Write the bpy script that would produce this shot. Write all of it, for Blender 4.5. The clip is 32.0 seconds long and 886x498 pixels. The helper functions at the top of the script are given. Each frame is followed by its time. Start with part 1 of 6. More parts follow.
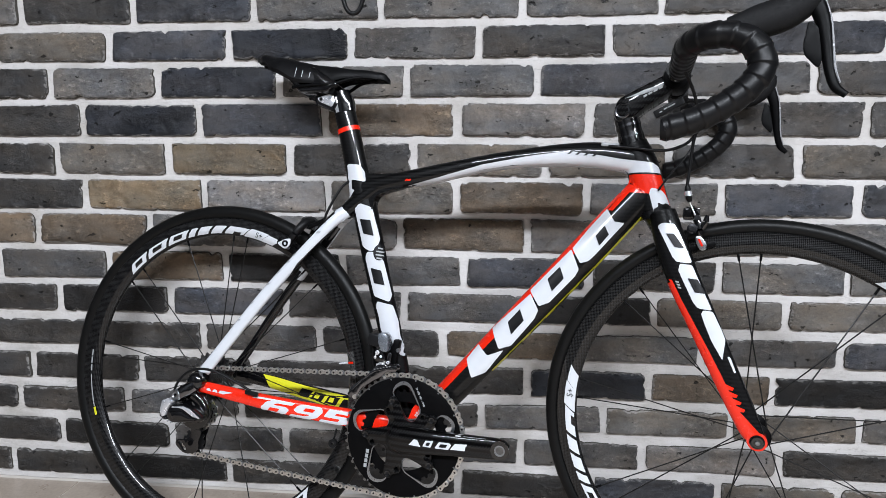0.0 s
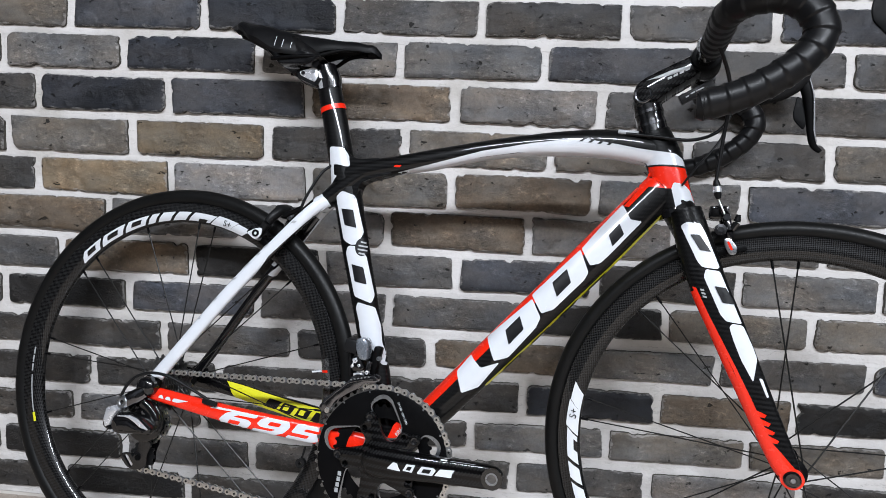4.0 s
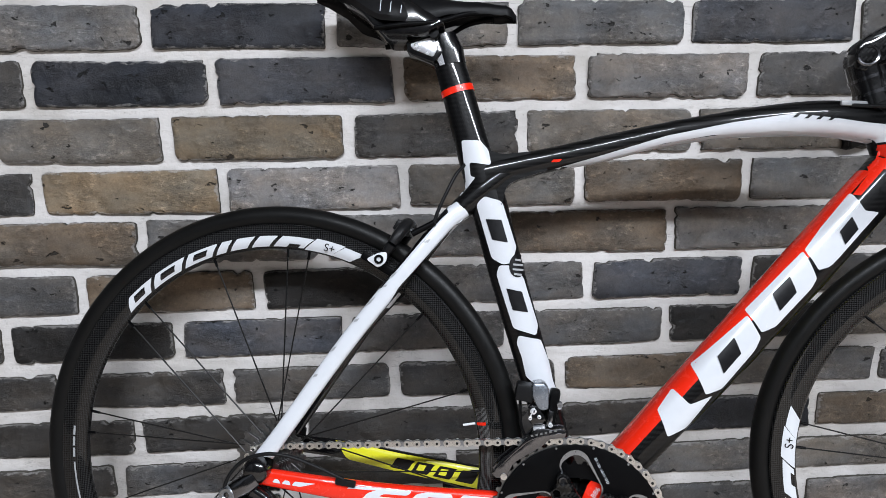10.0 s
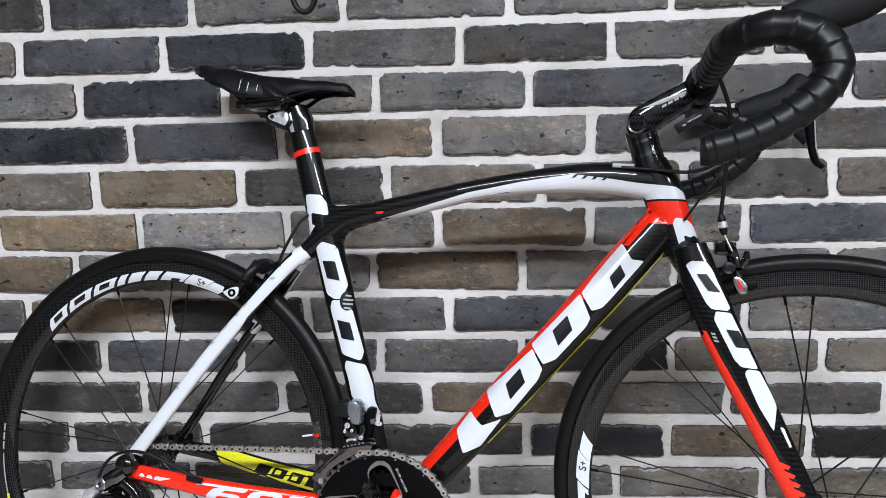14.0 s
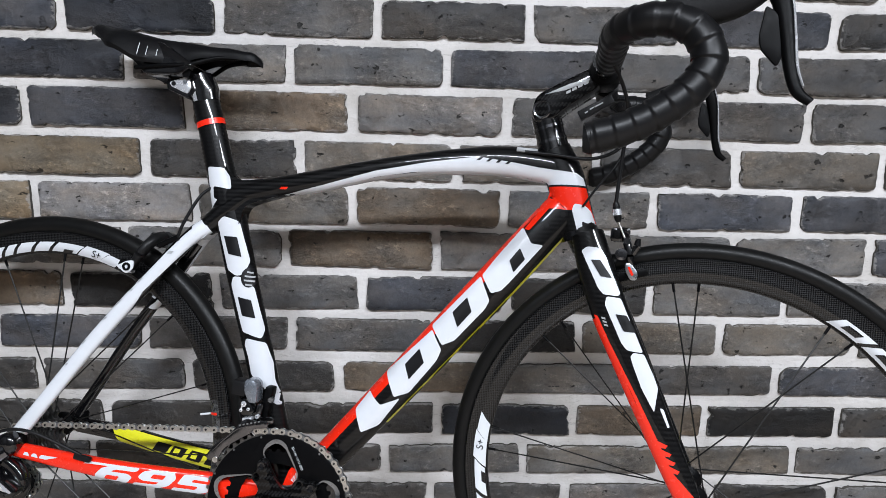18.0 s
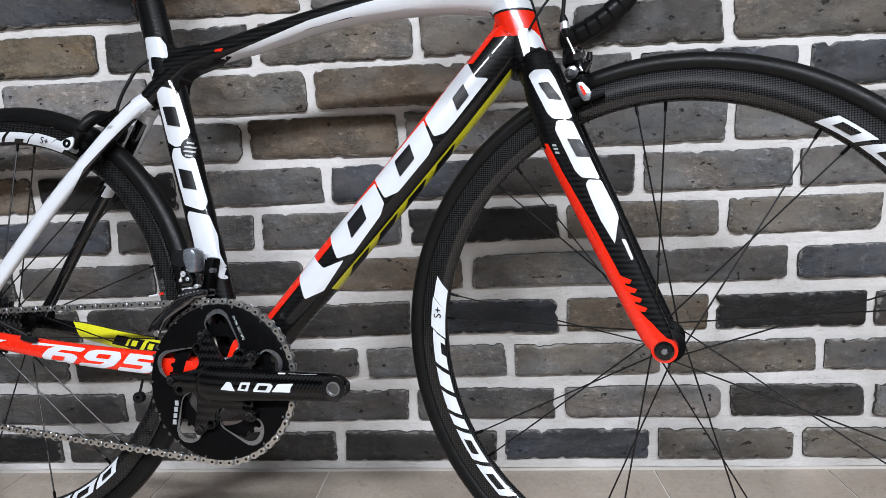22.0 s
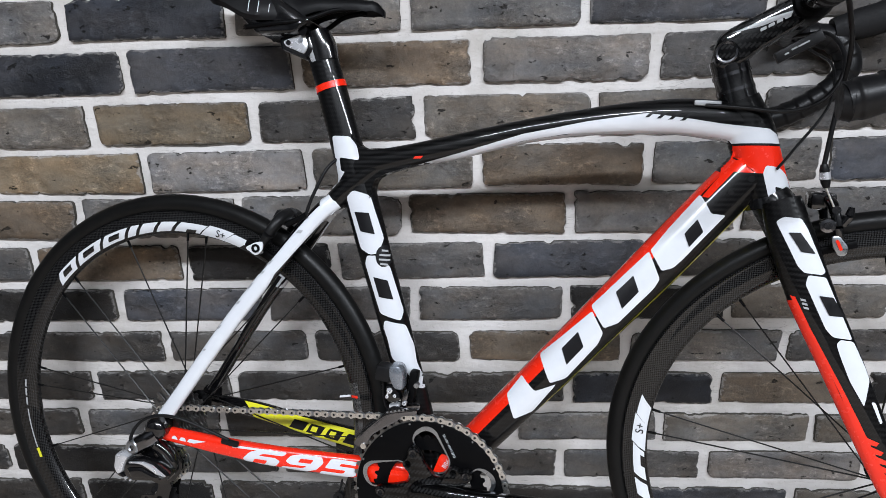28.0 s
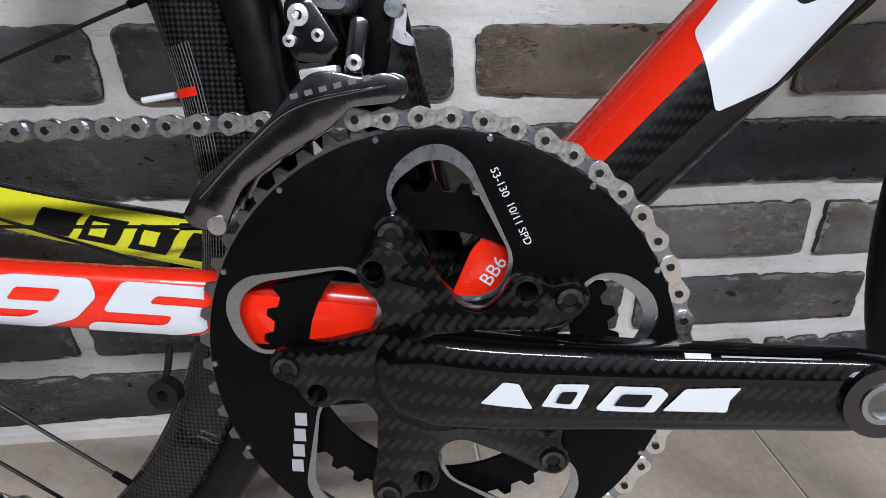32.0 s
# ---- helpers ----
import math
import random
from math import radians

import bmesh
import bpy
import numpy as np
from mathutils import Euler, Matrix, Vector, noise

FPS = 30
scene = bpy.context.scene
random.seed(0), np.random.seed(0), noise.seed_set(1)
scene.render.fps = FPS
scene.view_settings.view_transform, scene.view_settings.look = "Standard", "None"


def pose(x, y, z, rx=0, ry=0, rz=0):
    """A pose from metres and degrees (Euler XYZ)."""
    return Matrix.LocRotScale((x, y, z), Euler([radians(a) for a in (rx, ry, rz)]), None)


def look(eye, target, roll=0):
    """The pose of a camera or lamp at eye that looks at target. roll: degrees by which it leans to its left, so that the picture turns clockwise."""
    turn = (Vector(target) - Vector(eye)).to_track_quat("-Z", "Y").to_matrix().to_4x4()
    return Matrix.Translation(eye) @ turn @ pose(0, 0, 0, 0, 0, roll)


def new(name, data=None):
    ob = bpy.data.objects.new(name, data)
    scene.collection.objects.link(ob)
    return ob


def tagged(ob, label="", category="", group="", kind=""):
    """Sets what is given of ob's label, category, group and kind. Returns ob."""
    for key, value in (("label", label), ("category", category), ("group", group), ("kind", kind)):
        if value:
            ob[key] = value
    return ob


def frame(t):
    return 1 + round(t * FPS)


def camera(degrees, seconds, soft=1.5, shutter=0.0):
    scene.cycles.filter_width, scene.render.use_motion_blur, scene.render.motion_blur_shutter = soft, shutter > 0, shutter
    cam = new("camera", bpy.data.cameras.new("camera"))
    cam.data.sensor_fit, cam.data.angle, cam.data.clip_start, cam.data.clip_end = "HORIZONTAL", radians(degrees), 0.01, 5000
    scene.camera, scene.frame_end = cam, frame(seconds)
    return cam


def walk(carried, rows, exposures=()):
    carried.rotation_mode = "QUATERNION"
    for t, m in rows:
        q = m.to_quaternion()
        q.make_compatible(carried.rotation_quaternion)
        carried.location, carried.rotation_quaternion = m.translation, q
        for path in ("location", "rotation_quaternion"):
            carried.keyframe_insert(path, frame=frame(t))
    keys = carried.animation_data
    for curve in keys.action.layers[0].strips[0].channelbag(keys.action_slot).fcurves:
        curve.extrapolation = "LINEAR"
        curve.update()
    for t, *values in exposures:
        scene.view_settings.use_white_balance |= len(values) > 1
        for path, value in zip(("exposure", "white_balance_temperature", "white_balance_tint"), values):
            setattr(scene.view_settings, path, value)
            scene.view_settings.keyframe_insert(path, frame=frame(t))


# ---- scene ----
cam = camera(75.79, 32.0, soft=0.8)
# seconds, eye, turn about x, y, z
PATH = [
    (0.0, 0.1850, -1.2061, 0.7398, 82.66, -0.39, 5.03),
    (0.5, 0.1843, -1.1926, 0.7384, 82.90, -0.86, 4.14),
    (1.0, 0.1769, -1.1771, 0.7235, 82.53, -1.16, 3.09),
    (1.5, 0.1676, -1.1686, 0.7241, 83.37, -1.88, 1.87),
    (2.0, 0.1509, -1.1380, 0.7175, 83.54, -2.23, 1.64),
    (2.5, 0.1528, -1.1088, 0.7085, 83.25, -2.30, 1.83),
    (4.5, 0.2063, -1.0750, 0.6961, 84.44, -2.15, 5.13),
    (5.0, 0.2555, -1.0493, 0.6772, 85.27, -1.24, 5.72),
    (5.5, 0.2993, -1.0297, 0.6569, 84.47, -1.07, 8.92),
    (6.0, 0.3149, -1.0132, 0.6378, 84.84, -1.46, 10.86),
    (6.5, 0.3362, -0.9859, 0.6126, 84.22, -0.93, 11.55),
    (7.0, 0.3258, -0.9826, 0.6131, 83.63, -0.57, 10.83),
    (7.5, 0.2748, -1.0610, 0.6511, 83.09, -0.35, 8.79),
    (8.0, 0.1881, -1.1490, 0.6868, 82.27, 0.37, 4.76),
    (8.5, 0.1158, -1.1320, 0.6981, 81.13, 0.95, 1.17),
    (9.0, -0.0163, -1.0399, 0.7183, 80.58, 1.12, -0.08),
    (9.5, -0.1149, -0.9452, 0.7254, 80.32, 1.19, -1.43),
    (10.0, -0.1507, -0.8945, 0.7456, 80.32, 1.16, -2.67),
    (10.5, -0.0952, -0.9138, 0.7850, 80.43, 1.22, -3.20),
    (11.0, -0.0539, -0.9201, 0.8121, 80.79, 1.26, -2.54),
    (11.5, -0.0192, -0.9300, 0.7857, 81.34, 1.87, -1.55),
    (12.0, -0.0085, -0.9349, 0.7814, 82.10, 2.65, -0.00),
    (12.5, 0.0004, -0.9656, 0.7927, 83.33, 2.89, -0.16),
    (13.0, 0.0578, -0.9847, 0.7941, 82.71, 1.47, 1.83),
    (13.5, 0.1146, -1.0068, 0.7881, 82.75, 1.16, 3.04),
    (14.0, 0.1715, -1.0217, 0.7767, 83.22, 1.04, 3.01),
    (14.5, 0.2192, -1.0401, 0.7511, 83.50, 0.96, 2.17),
    (16.5, 0.2106, -1.0052, 0.7434, 81.31, -1.71, 0.13),
    (17.0, 0.2005, -1.0037, 0.7542, 81.38, -1.49, -0.78),
    (17.5, 0.2381, -1.0367, 0.7618, 81.35, -1.22, -1.44),
    (18.0, 0.2460, -1.0149, 0.7772, 81.14, -1.21, -1.20),
    (18.5, 0.2790, -0.9940, 0.7796, 81.17, -1.50, -0.73),
    (19.0, 0.3129, -0.9718, 0.7275, 81.38, -1.39, -0.69),
    (19.5, 0.3561, -0.9634, 0.6615, 81.46, -0.67, 0.08),
    (20.0, 0.3822, -0.9664, 0.6063, 81.55, 0.19, 0.90),
    (20.5, 0.3855, -0.9703, 0.5730, 81.59, 1.19, 1.69),
    (21.0, 0.3937, -0.9703, 0.5522, 81.45, 2.15, 2.20),
    (21.5, 0.3977, -0.9722, 0.5517, 81.57, 2.49, 2.41),
    (22.0, 0.3894, -0.9733, 0.5567, 81.77, 2.35, 3.64),
    (22.5, 0.3759, -0.9665, 0.5558, 81.85, 1.93, 4.61),
    (23.0, 0.3666, -0.9586, 0.5533, 81.52, 1.74, 3.05),
    (23.5, 0.3269, -0.9422, 0.5523, 80.44, 1.84, 0.49),
    (24.0, 0.2413, -0.9194, 0.5499, 79.34, 2.49, -0.68),
    (24.5, 0.1524, -0.9034, 0.5432, 78.17, 2.65, -1.08),
    (25.0, 0.0585, -0.8736, 0.5581, 76.57, 2.43, -0.66),
    (25.5, 0.0354, -0.8564, 0.5936, 74.78, 1.87, 1.30),
    (27.5, 0.1002, -0.9112, 0.8023, 72.28, 1.72, 4.66),
    (28.0, 0.1080, -0.9207, 0.8275, 73.58, 1.66, 3.26),
    (28.5, 0.1074, -0.9545, 0.8377, 73.70, 1.08, 2.23),
    (29.0, 0.1278, -1.0205, 0.8614, 74.35, 1.02, 1.44),
    (29.5, 0.1362, -0.9778, 0.8388, 74.43, 0.96, 1.06),
    (30.0, 0.1572, -0.9498, 0.8099, 74.63, 0.69, 0.57),
    (30.5, 0.1563, -0.8017, 0.7411, 74.13, 0.57, -0.49),
    (31.0, 0.0907, -0.6360, 0.6169, 72.44, 0.93, -1.65),
    (31.5, 0.0407, -0.5233, 0.4975, 68.60, 1.66, -2.65),
    (32.0, 0.0168, -0.4733, 0.4448, 63.43, -0.20, -5.51),
]
LAMP_X, LAMP_Y, LAMP_W, FILL_W = (-0.30, 1.55), -2.75, 170.0, 1.5
walk(cam, [(t, pose(x, y, z, rx, ry, rz)) for t, x, y, z, rx, ry, rz in PATH], [(0.0, 0.02), (5.0, 0.05), (7.0, 0.05), (9.0, 0.0), (10.0, 0.0), (12.0, 0.06), (14.0, 0.08), (18.0, 0.03), (20.0, 0.06), (23.0, 0.07), (25.0, -0.07), (28.0, 0.0), (30.5, 0.03), (31.0, 0.02), (32.0, -0.12)])

# ---------------------------------------------------------------- light
world = bpy.data.worlds.new("world")
world.use_nodes = True
scene.world = world
world.node_tree.nodes["Background"].inputs[0].default_value = (0.9, 0.95, 1.0, 1)
world.node_tree.nodes["Background"].inputs[1].default_value = 0.02


def area(name, at, target, sx, sy, power, colour):
    lamp = bpy.data.lights.new(name, "AREA")
    lamp.shape, lamp.size, lamp.size_y, lamp.energy, lamp.color = "RECTANGLE", sx, sy, power, colour
    ob = new(name, lamp)
    ob.matrix_basis = look(at, target)
    return ob


for lx in LAMP_X:
    area("ceiling_light", (lx, LAMP_Y, 2.55), (lx, LAMP_Y, 0), 1.5, 0.20, LAMP_W, (0.855, 0.912, 1.0))
# weak fill lamp added from the left, no real source stands there
area("fill_light", (-2.4, -2.2, 1.5), (0.3, 0.0, 0.5), 1.6, 1.8, FILL_W, (0.80, 0.88, 1.0))


# ---------------------------------------------------------------- materials
def material(name, colour, rough=0.5, metal=0.0, coat=0.0, spec=0.5):
    m = bpy.data.materials.new(name)
    m.use_nodes = True
    b = m.node_tree.nodes["Principled BSDF"]
    b.inputs["Base Color"].default_value = (*colour, 1)
    b.inputs["Roughness"].default_value = rough
    b.inputs["Metallic"].default_value = metal
    b.inputs["Coat Weight"].default_value = coat
    b.inputs["Coat Roughness"].default_value = 0.04
    b.inputs["Specular IOR Level"].default_value = spec
    return m


class Nodes:
    """Short hand for a material's node tree."""

    def __init__(self, m):
        self.t = m.node_tree
        self.b = self.t.nodes["Principled BSDF"]
        self.xyz = self.t.nodes.new("ShaderNodeTexCoord").outputs["Object"]

    def link(self, a, b):
        self.t.links.new(a, b)

    def noise(self, scale, detail=4.0, rough=0.6, stretch=None, vec=None):
        n = self.t.nodes.new("ShaderNodeTexNoise")
        n.inputs["Scale"].default_value, n.inputs["Detail"].default_value, n.inputs["Roughness"].default_value = scale, detail, rough
        v = vec or self.xyz
        if stretch:
            k = self.t.nodes.new("ShaderNodeMapping")
            k.inputs["Scale"].default_value = stretch
            self.link(v, k.inputs["Vector"])
            v = k.outputs["Vector"]
        self.link(v, n.inputs["Vector"])
        return n.outputs["Fac"]

    def ramp(self, fac, stops):
        r = self.t.nodes.new("ShaderNodeValToRGB")
        e = r.color_ramp.elements
        while len(e) < len(stops):
            e.new(0.5)
        for k, (p, c) in zip(e, stops):
            k.position = p
            k.color = (*c, 1) if len(c) == 3 else c
        self.link(fac, r.inputs["Fac"])
        return r.outputs["Color"]

    def mix(self, fac, a, b, kind="MIX"):
        m = self.t.nodes.new("ShaderNodeMix")
        m.data_type, m.blend_type = "RGBA", kind
        ins = [i for i in m.inputs if i.type == "RGBA"]
        f = m.inputs[0]
        for s, v in ((f, fac), (ins[0], a), (ins[1], b)):
            if hasattr(v, "links"):
                self.link(v, s)
            elif isinstance(v, tuple):
                s.default_value = (*v, 1)
            else:
                s.default_value = v
        return [o for o in m.outputs if o.type == "RGBA"][0]

    def math(self, op, a, b=0.0):
        m = self.t.nodes.new("ShaderNodeMath")
        m.operation = op
        for s, v in zip(m.inputs, (a, b)):
            if hasattr(v, "links"):
                self.link(v, s)
            else:
                s.default_value = v
        return m.outputs[0]

    def bump(self, height, strength, distance=0.002):
        n = self.t.nodes.new("ShaderNodeBump")
        n.inputs["Strength"].default_value, n.inputs["Distance"].default_value = strength, distance
        self.link(height, n.inputs["Height"])
        self.link(n.outputs["Normal"], self.b.inputs["Normal"])

    def colour(self, c):
        self.link(c, self.b.inputs["Base Color"])

    def rough(self, r):
        self.link(r, self.b.inputs["Roughness"])

    def random(self):
        return self.t.nodes.new("ShaderNodeObjectInfo").outputs["Random"]


def brick_material(name, base, other):
    base, other = (tuple(k * f for k, f in zip(c, (1.06, 1.04, 1.02))) for c in (base, other))
    m = material(name, base, 0.7, spec=0.30)
    n = Nodes(m)
    r = n.random()
    shift = n.t.nodes.new("ShaderNodeVectorMath")
    shift.operation = "MULTIPLY_ADD"
    shift.inputs[1].default_value = (1, 1, 1)
    comb = n.t.nodes.new("ShaderNodeCombineXYZ")
    n.link(n.math("MULTIPLY", r, 7.0), comb.inputs[0])
    n.link(n.math("MULTIPLY", r, 3.0), comb.inputs[2])
    n.link(n.xyz, shift.inputs[0])
    n.link(comb.outputs[0], shift.inputs[2])
    v = shift.outputs[0]
    # broad clouds of fired colour, then a fine grain
    big = n.noise(7, 6, 0.6, (1, 1, 1.7), vec=v)
    c = n.ramp(big, [(0.28, tuple(k * 0.45 for k in base)), (0.45, base), (0.58, other), (0.75, tuple(min(1, k * 1.4) for k in other))])
    # warm and cool patches within one brick
    stain = n.ramp(n.noise(11, 4, 0.6, (0.8, 1, 1.5), vec=v), [(0.34, (0.88, 0.98, 1.12)), (0.50, (1, 1, 1)), (0.66, (1.11, 1.0, 0.88))])
    c = n.mix(0.8, c, stain, "MULTIPLY")
    fine = n.noise(170, 6, 0.85, vec=v)
    c = n.mix(0.34, c, n.ramp(fine, [(0.30, (0.2, 0.2, 0.2)), (0.45, (0.9, 0.9, 0.9)), (0.58, (1.25, 1.25, 1.23)), (0.70, (2.1, 2.1, 2.05))]), "MULTIPLY")
    # a rough torn patch here and there, full of small pale and dark flecks
    torn = n.ramp(n.noise(10, 3, 0.6, vec=v), [(0.44, (0.12, 0.12, 0.12)), (0.56, (1, 1, 1))])
    fleck = n.noise(75, 5, 0.75, (0.8, 1, 1.3), vec=v)
    flecks = n.ramp(fleck, [(0.36, (0.2, 0.2, 0.2)), (0.44, (0.9, 0.9, 0.9)), (0.55, (1.05, 1.05, 1.05)), (0.64, (2.5, 2.45, 2.4))])
    c = n.mix(n.math("MULTIPLY", torn, 0.58), c, n.mix(1.0, c, flecks, "MULTIPLY"))
    # long scratches and deep pits
    pits = n.ramp(n.noise(48, 3, 0.6, (0.85, 1, 1.3), vec=v), [(0.325, (1, 1, 1)), (0.35, (0, 0, 0))])
    crack = n.ramp(n.noise(22, 5, 0.65, (0.7, 1, 1.6), vec=v), [(0.493, (0, 0, 0)), (0.50, (1, 1, 1)), (0.507, (0, 0, 0))])
    gate = n.ramp(n.noise(13, 2, 0.5, vec=v), [(0.66, (0, 0, 0)), (0.72, (1, 1, 1))])
    pits = n.math("MAXIMUM", pits, n.math("MULTIPLY", crack, gate))
    c = n.mix(pits, c, tuple(k * 0.2 for k in base))
    # lime left along the arrises and wiped in thin veils over the face
    rim = n.t.nodes.new("ShaderNodeAttribute")
    rim.attribute_name = "rim"
    smear = n.noise(85, 6, 0.75, (0.5, 1, 1.2), vec=v)
    lime = n.ramp(n.math("ADD", n.math("MULTIPLY", rim.outputs["Fac"], 0.245), n.math("MULTIPLY", smear, 0.62)), [(0.50, (0, 0, 0)), (0.56, (1, 1, 1))])
    c = n.mix(n.math("MULTIPLY", lime, 0.45), c, (0.40, 0.385, 0.37))
    veil = n.ramp(n.noise(19, 8, 0.78, (1, 1, 1.8), vec=v), [(0.60, (0, 0, 0)), (0.72, (1, 1, 1))])
    c = n.mix(n.math("MULTIPLY", veil, 0.30), c, tuple(min(0.4, k * 1.6 + 0.02) for k in other))
    tone = n.math("ADD", n.math("MULTIPLY", r, 0.36), 0.82)
    hsv = n.t.nodes.new("ShaderNodeHueSaturation")
    n.link(c, hsv.inputs["Color"])
    n.link(tone, hsv.inputs["Value"])
    n.colour(hsv.outputs[0])
    n.rough(n.ramp(big, [(0.3, (0.40, 0.40, 0.40)), (0.7, (0.72, 0.72, 0.72))]))
    h = n.math("ADD", n.math("MULTIPLY", fine, 0.35), n.math("MULTIPLY", big, 0.9))
    h = n.math("ADD", h, n.math("MULTIPLY", n.math("MULTIPLY", fleck, torn), 1.8))
    h = n.math("ADD", n.math("SUBTRACT", h, n.math("MULTIPLY", pits, 1.4)), n.math("MULTIPLY", lime, 0.3))
    n.bump(h, 0.95, 0.003)
    return m


BRICK = {
    "l": brick_material("brick_pale_grey", (0.1444, 0.1356, 0.1305), (0.2032, 0.1908, 0.1840)),
    "g": brick_material("brick_grey", (0.0944, 0.0909, 0.0891), (0.1329, 0.1282, 0.1247)),
    "m": brick_material("brick_mid_grey", (0.0618, 0.0593, 0.0583), (0.0865, 0.0830, 0.0811)),
    "w": brick_material("brick_warm_grey", (0.0959, 0.0856, 0.0745), (0.1391, 0.1245, 0.1088)),
    "b": brick_material("brick_brown", (0.0910, 0.0717, 0.0542), (0.1355, 0.1076, 0.0813)),
    "t": brick_material("brick_tan", (0.138, 0.108, 0.074), (0.180, 0.143, 0.100)),
    "d": brick_material("brick_dark", (0.0288, 0.027, 0.0259), (0.0461, 0.0432, 0.041)),
    "s": brick_material("brick_slate", (0.0352, 0.0367, 0.0424), (0.0592, 0.0608, 0.0688)),
    "n": brick_material("brick_navy", (0.012, 0.0133, 0.0168), (0.0272, 0.0289, 0.0352)),
    "k": brick_material("brick_black", (0.0088, 0.0086, 0.0088), (0.0176, 0.0164, 0.016)),
}


def mortar_material():
    m = material("lime_mortar", (0.60, 0.58, 0.575), 0.85)
    n = Nodes(m)
    big = n.noise(5, 6, 0.62)
    c = n.ramp(big, [(0.32, (0.43, 0.405, 0.375)), (0.48, (0.555, 0.530, 0.512)), (0.66, (0.62, 0.60, 0.59))])
    speck = n.ramp(n.noise(190, 4, 0.7), [(0.28, (0.6, 0.59, 0.57)), (0.40, (1, 1, 1))])
    c = n.mix(0.6, c, speck, "MULTIPLY")
    smear = n.ramp(n.noise(26, 7, 0.75, (0.5, 1, 1.8)), [(0.58, (0, 0, 0)), (0.70, (1, 1, 1))])
    c = n.mix(n.math("MULTIPLY", smear, 0.45), c, (0.30, 0.28, 0.255))
    line = n.ramp(n.noise(30, 4, 0.6, (0.3, 1, 2.0)), [(0.490, (0, 0, 0)), (0.50, (1, 1, 1)), (0.510, (0, 0, 0))])
    gate = n.ramp(n.noise(9, 2, 0.5), [(0.52, (0, 0, 0)), (0.6, (1, 1, 1))])
    c = n.mix(n.math("MULTIPLY", n.math("MULTIPLY", line, gate), 0.55), c, (0.20, 0.19, 0.175))
    n.colour(c)
    n.bump(n.math("ADD", n.math("MULTIPLY", n.noise(80, 5, 0.6), 0.6), n.math("MULTIPLY", n.noise(18, 4, 0.5, (0.6, 1, 1.4)), 3.0)), 0.6, 0.004)
    return m


MORTAR = mortar_material()
# dark colour that stands for the shaded crevice round each brick
GAP = material("crevice_shade", (0.075, 0.070, 0.062), 0.95, spec=0.1)


def tile_material():
    m = material("beige_ceramic", (0.3, 0.25, 0.21), 0.32, spec=0.5)
    n = Nodes(m)
    c = n.ramp(n.noise(6, 7, 0.65), [(0.3, (0.325, 0.268, 0.218)), (0.5, (0.385, 0.322, 0.268)), (0.72, (0.450, 0.385, 0.325))])
    c = n.mix(0.5, c, n.ramp(n.noise(120, 4, 0.7), [(0.3, (0.7, 0.7, 0.7)), (0.6, (1.1, 1.1, 1.1))]), "MULTIPLY")
    n.colour(c)
    n.rough(n.ramp(n.noise(14, 4), [(0.3, (0.24, 0.24, 0.24)), (0.7, (0.45, 0.45, 0.45))]))
    n.bump(n.noise(60, 4), 0.15, 0.001)
    return m


TILE = tile_material()
GROUT = material("floor_grout", (0.60, 0.56, 0.51), 0.9)
# added, unseen enclosure: kept dark so that black gloss reflects little
PLASTER = material("dark_plaster", (0.3, 0.3, 0.3), 0.9)
CEILING = material("grey_ceiling_paint", (0.16, 0.16, 0.16), 0.9)
_p = Nodes(PLASTER)
_p.colour(_p.ramp(_p.noise(3, 4), [(0.3, (0.022, 0.022, 0.022)), (0.7, (0.032, 0.032, 0.032))]))


def carbon_material(name, lo, hi, pitch, rough=0.3, coat=1.0, skew=0.785, repeat=4.0, spec=0.12):
    """Twill weave in the bicycle's own side plane: two sets of diagonal tows."""
    m = material(name, lo, rough, coat=coat, spec=spec)
    n = Nodes(m)
    rot = n.t.nodes.new("ShaderNodeMapping")
    rot.inputs["Rotation"].default_value = (0, skew, 0)
    rot.inputs["Scale"].default_value = (1 / pitch,) * 3
    n.link(n.xyz, rot.inputs["Vector"])
    sep = n.t.nodes.new("ShaderNodeSeparateXYZ")
    n.link(rot.outputs[0], sep.inputs[0])
    u, v = sep.outputs[0], sep.outputs[2]
    fu, fv = n.math("FLOOR", u), n.math("FLOOR", v)
    k = n.math("FLOORED_MODULO", n.math("ADD", fu, fv), repeat)
    over = n.math("LESS_THAN", k, repeat / 2)
    a = n.math("PINGPONG", u, 0.5)
    b = n.math("PINGPONG", v, 0.5)
    tow = n.t.nodes.new("ShaderNodeMix")
    tow.data_type = "FLOAT"
    n.link(over, tow.inputs[0])
    n.link(a, tow.inputs[2])
    n.link(b, tow.inputs[3])
    f = tow.outputs[0]
    c = n.mix(over, lo, hi)
    c = n.mix(n.math("MULTIPLY", f, 1.2), tuple(x * 0.5 for x in lo), c)
    n.colour(c)
    n.rough(n.math("ADD", n.math("MULTIPLY", over, 0.2), rough))
    return m


CARBON = carbon_material("carbon_weave_gloss", (0.0020, 0.0020, 0.0023), (0.0095, 0.0095, 0.010), 0.0022, coat=0.45)
CARBON_RIM = carbon_material("carbon_weave_rim", (0.0025, 0.0025, 0.0027), (0.030, 0.030, 0.031), 0.0018, 0.26, 0.5, repeat=2.0, spec=0.2)
CARBON_CRANK = carbon_material("carbon_weave_crank", (0.0012, 0.0012, 0.0014), (0.0180, 0.0180, 0.0185), 0.0036, coat=0.55, spec=0.06)


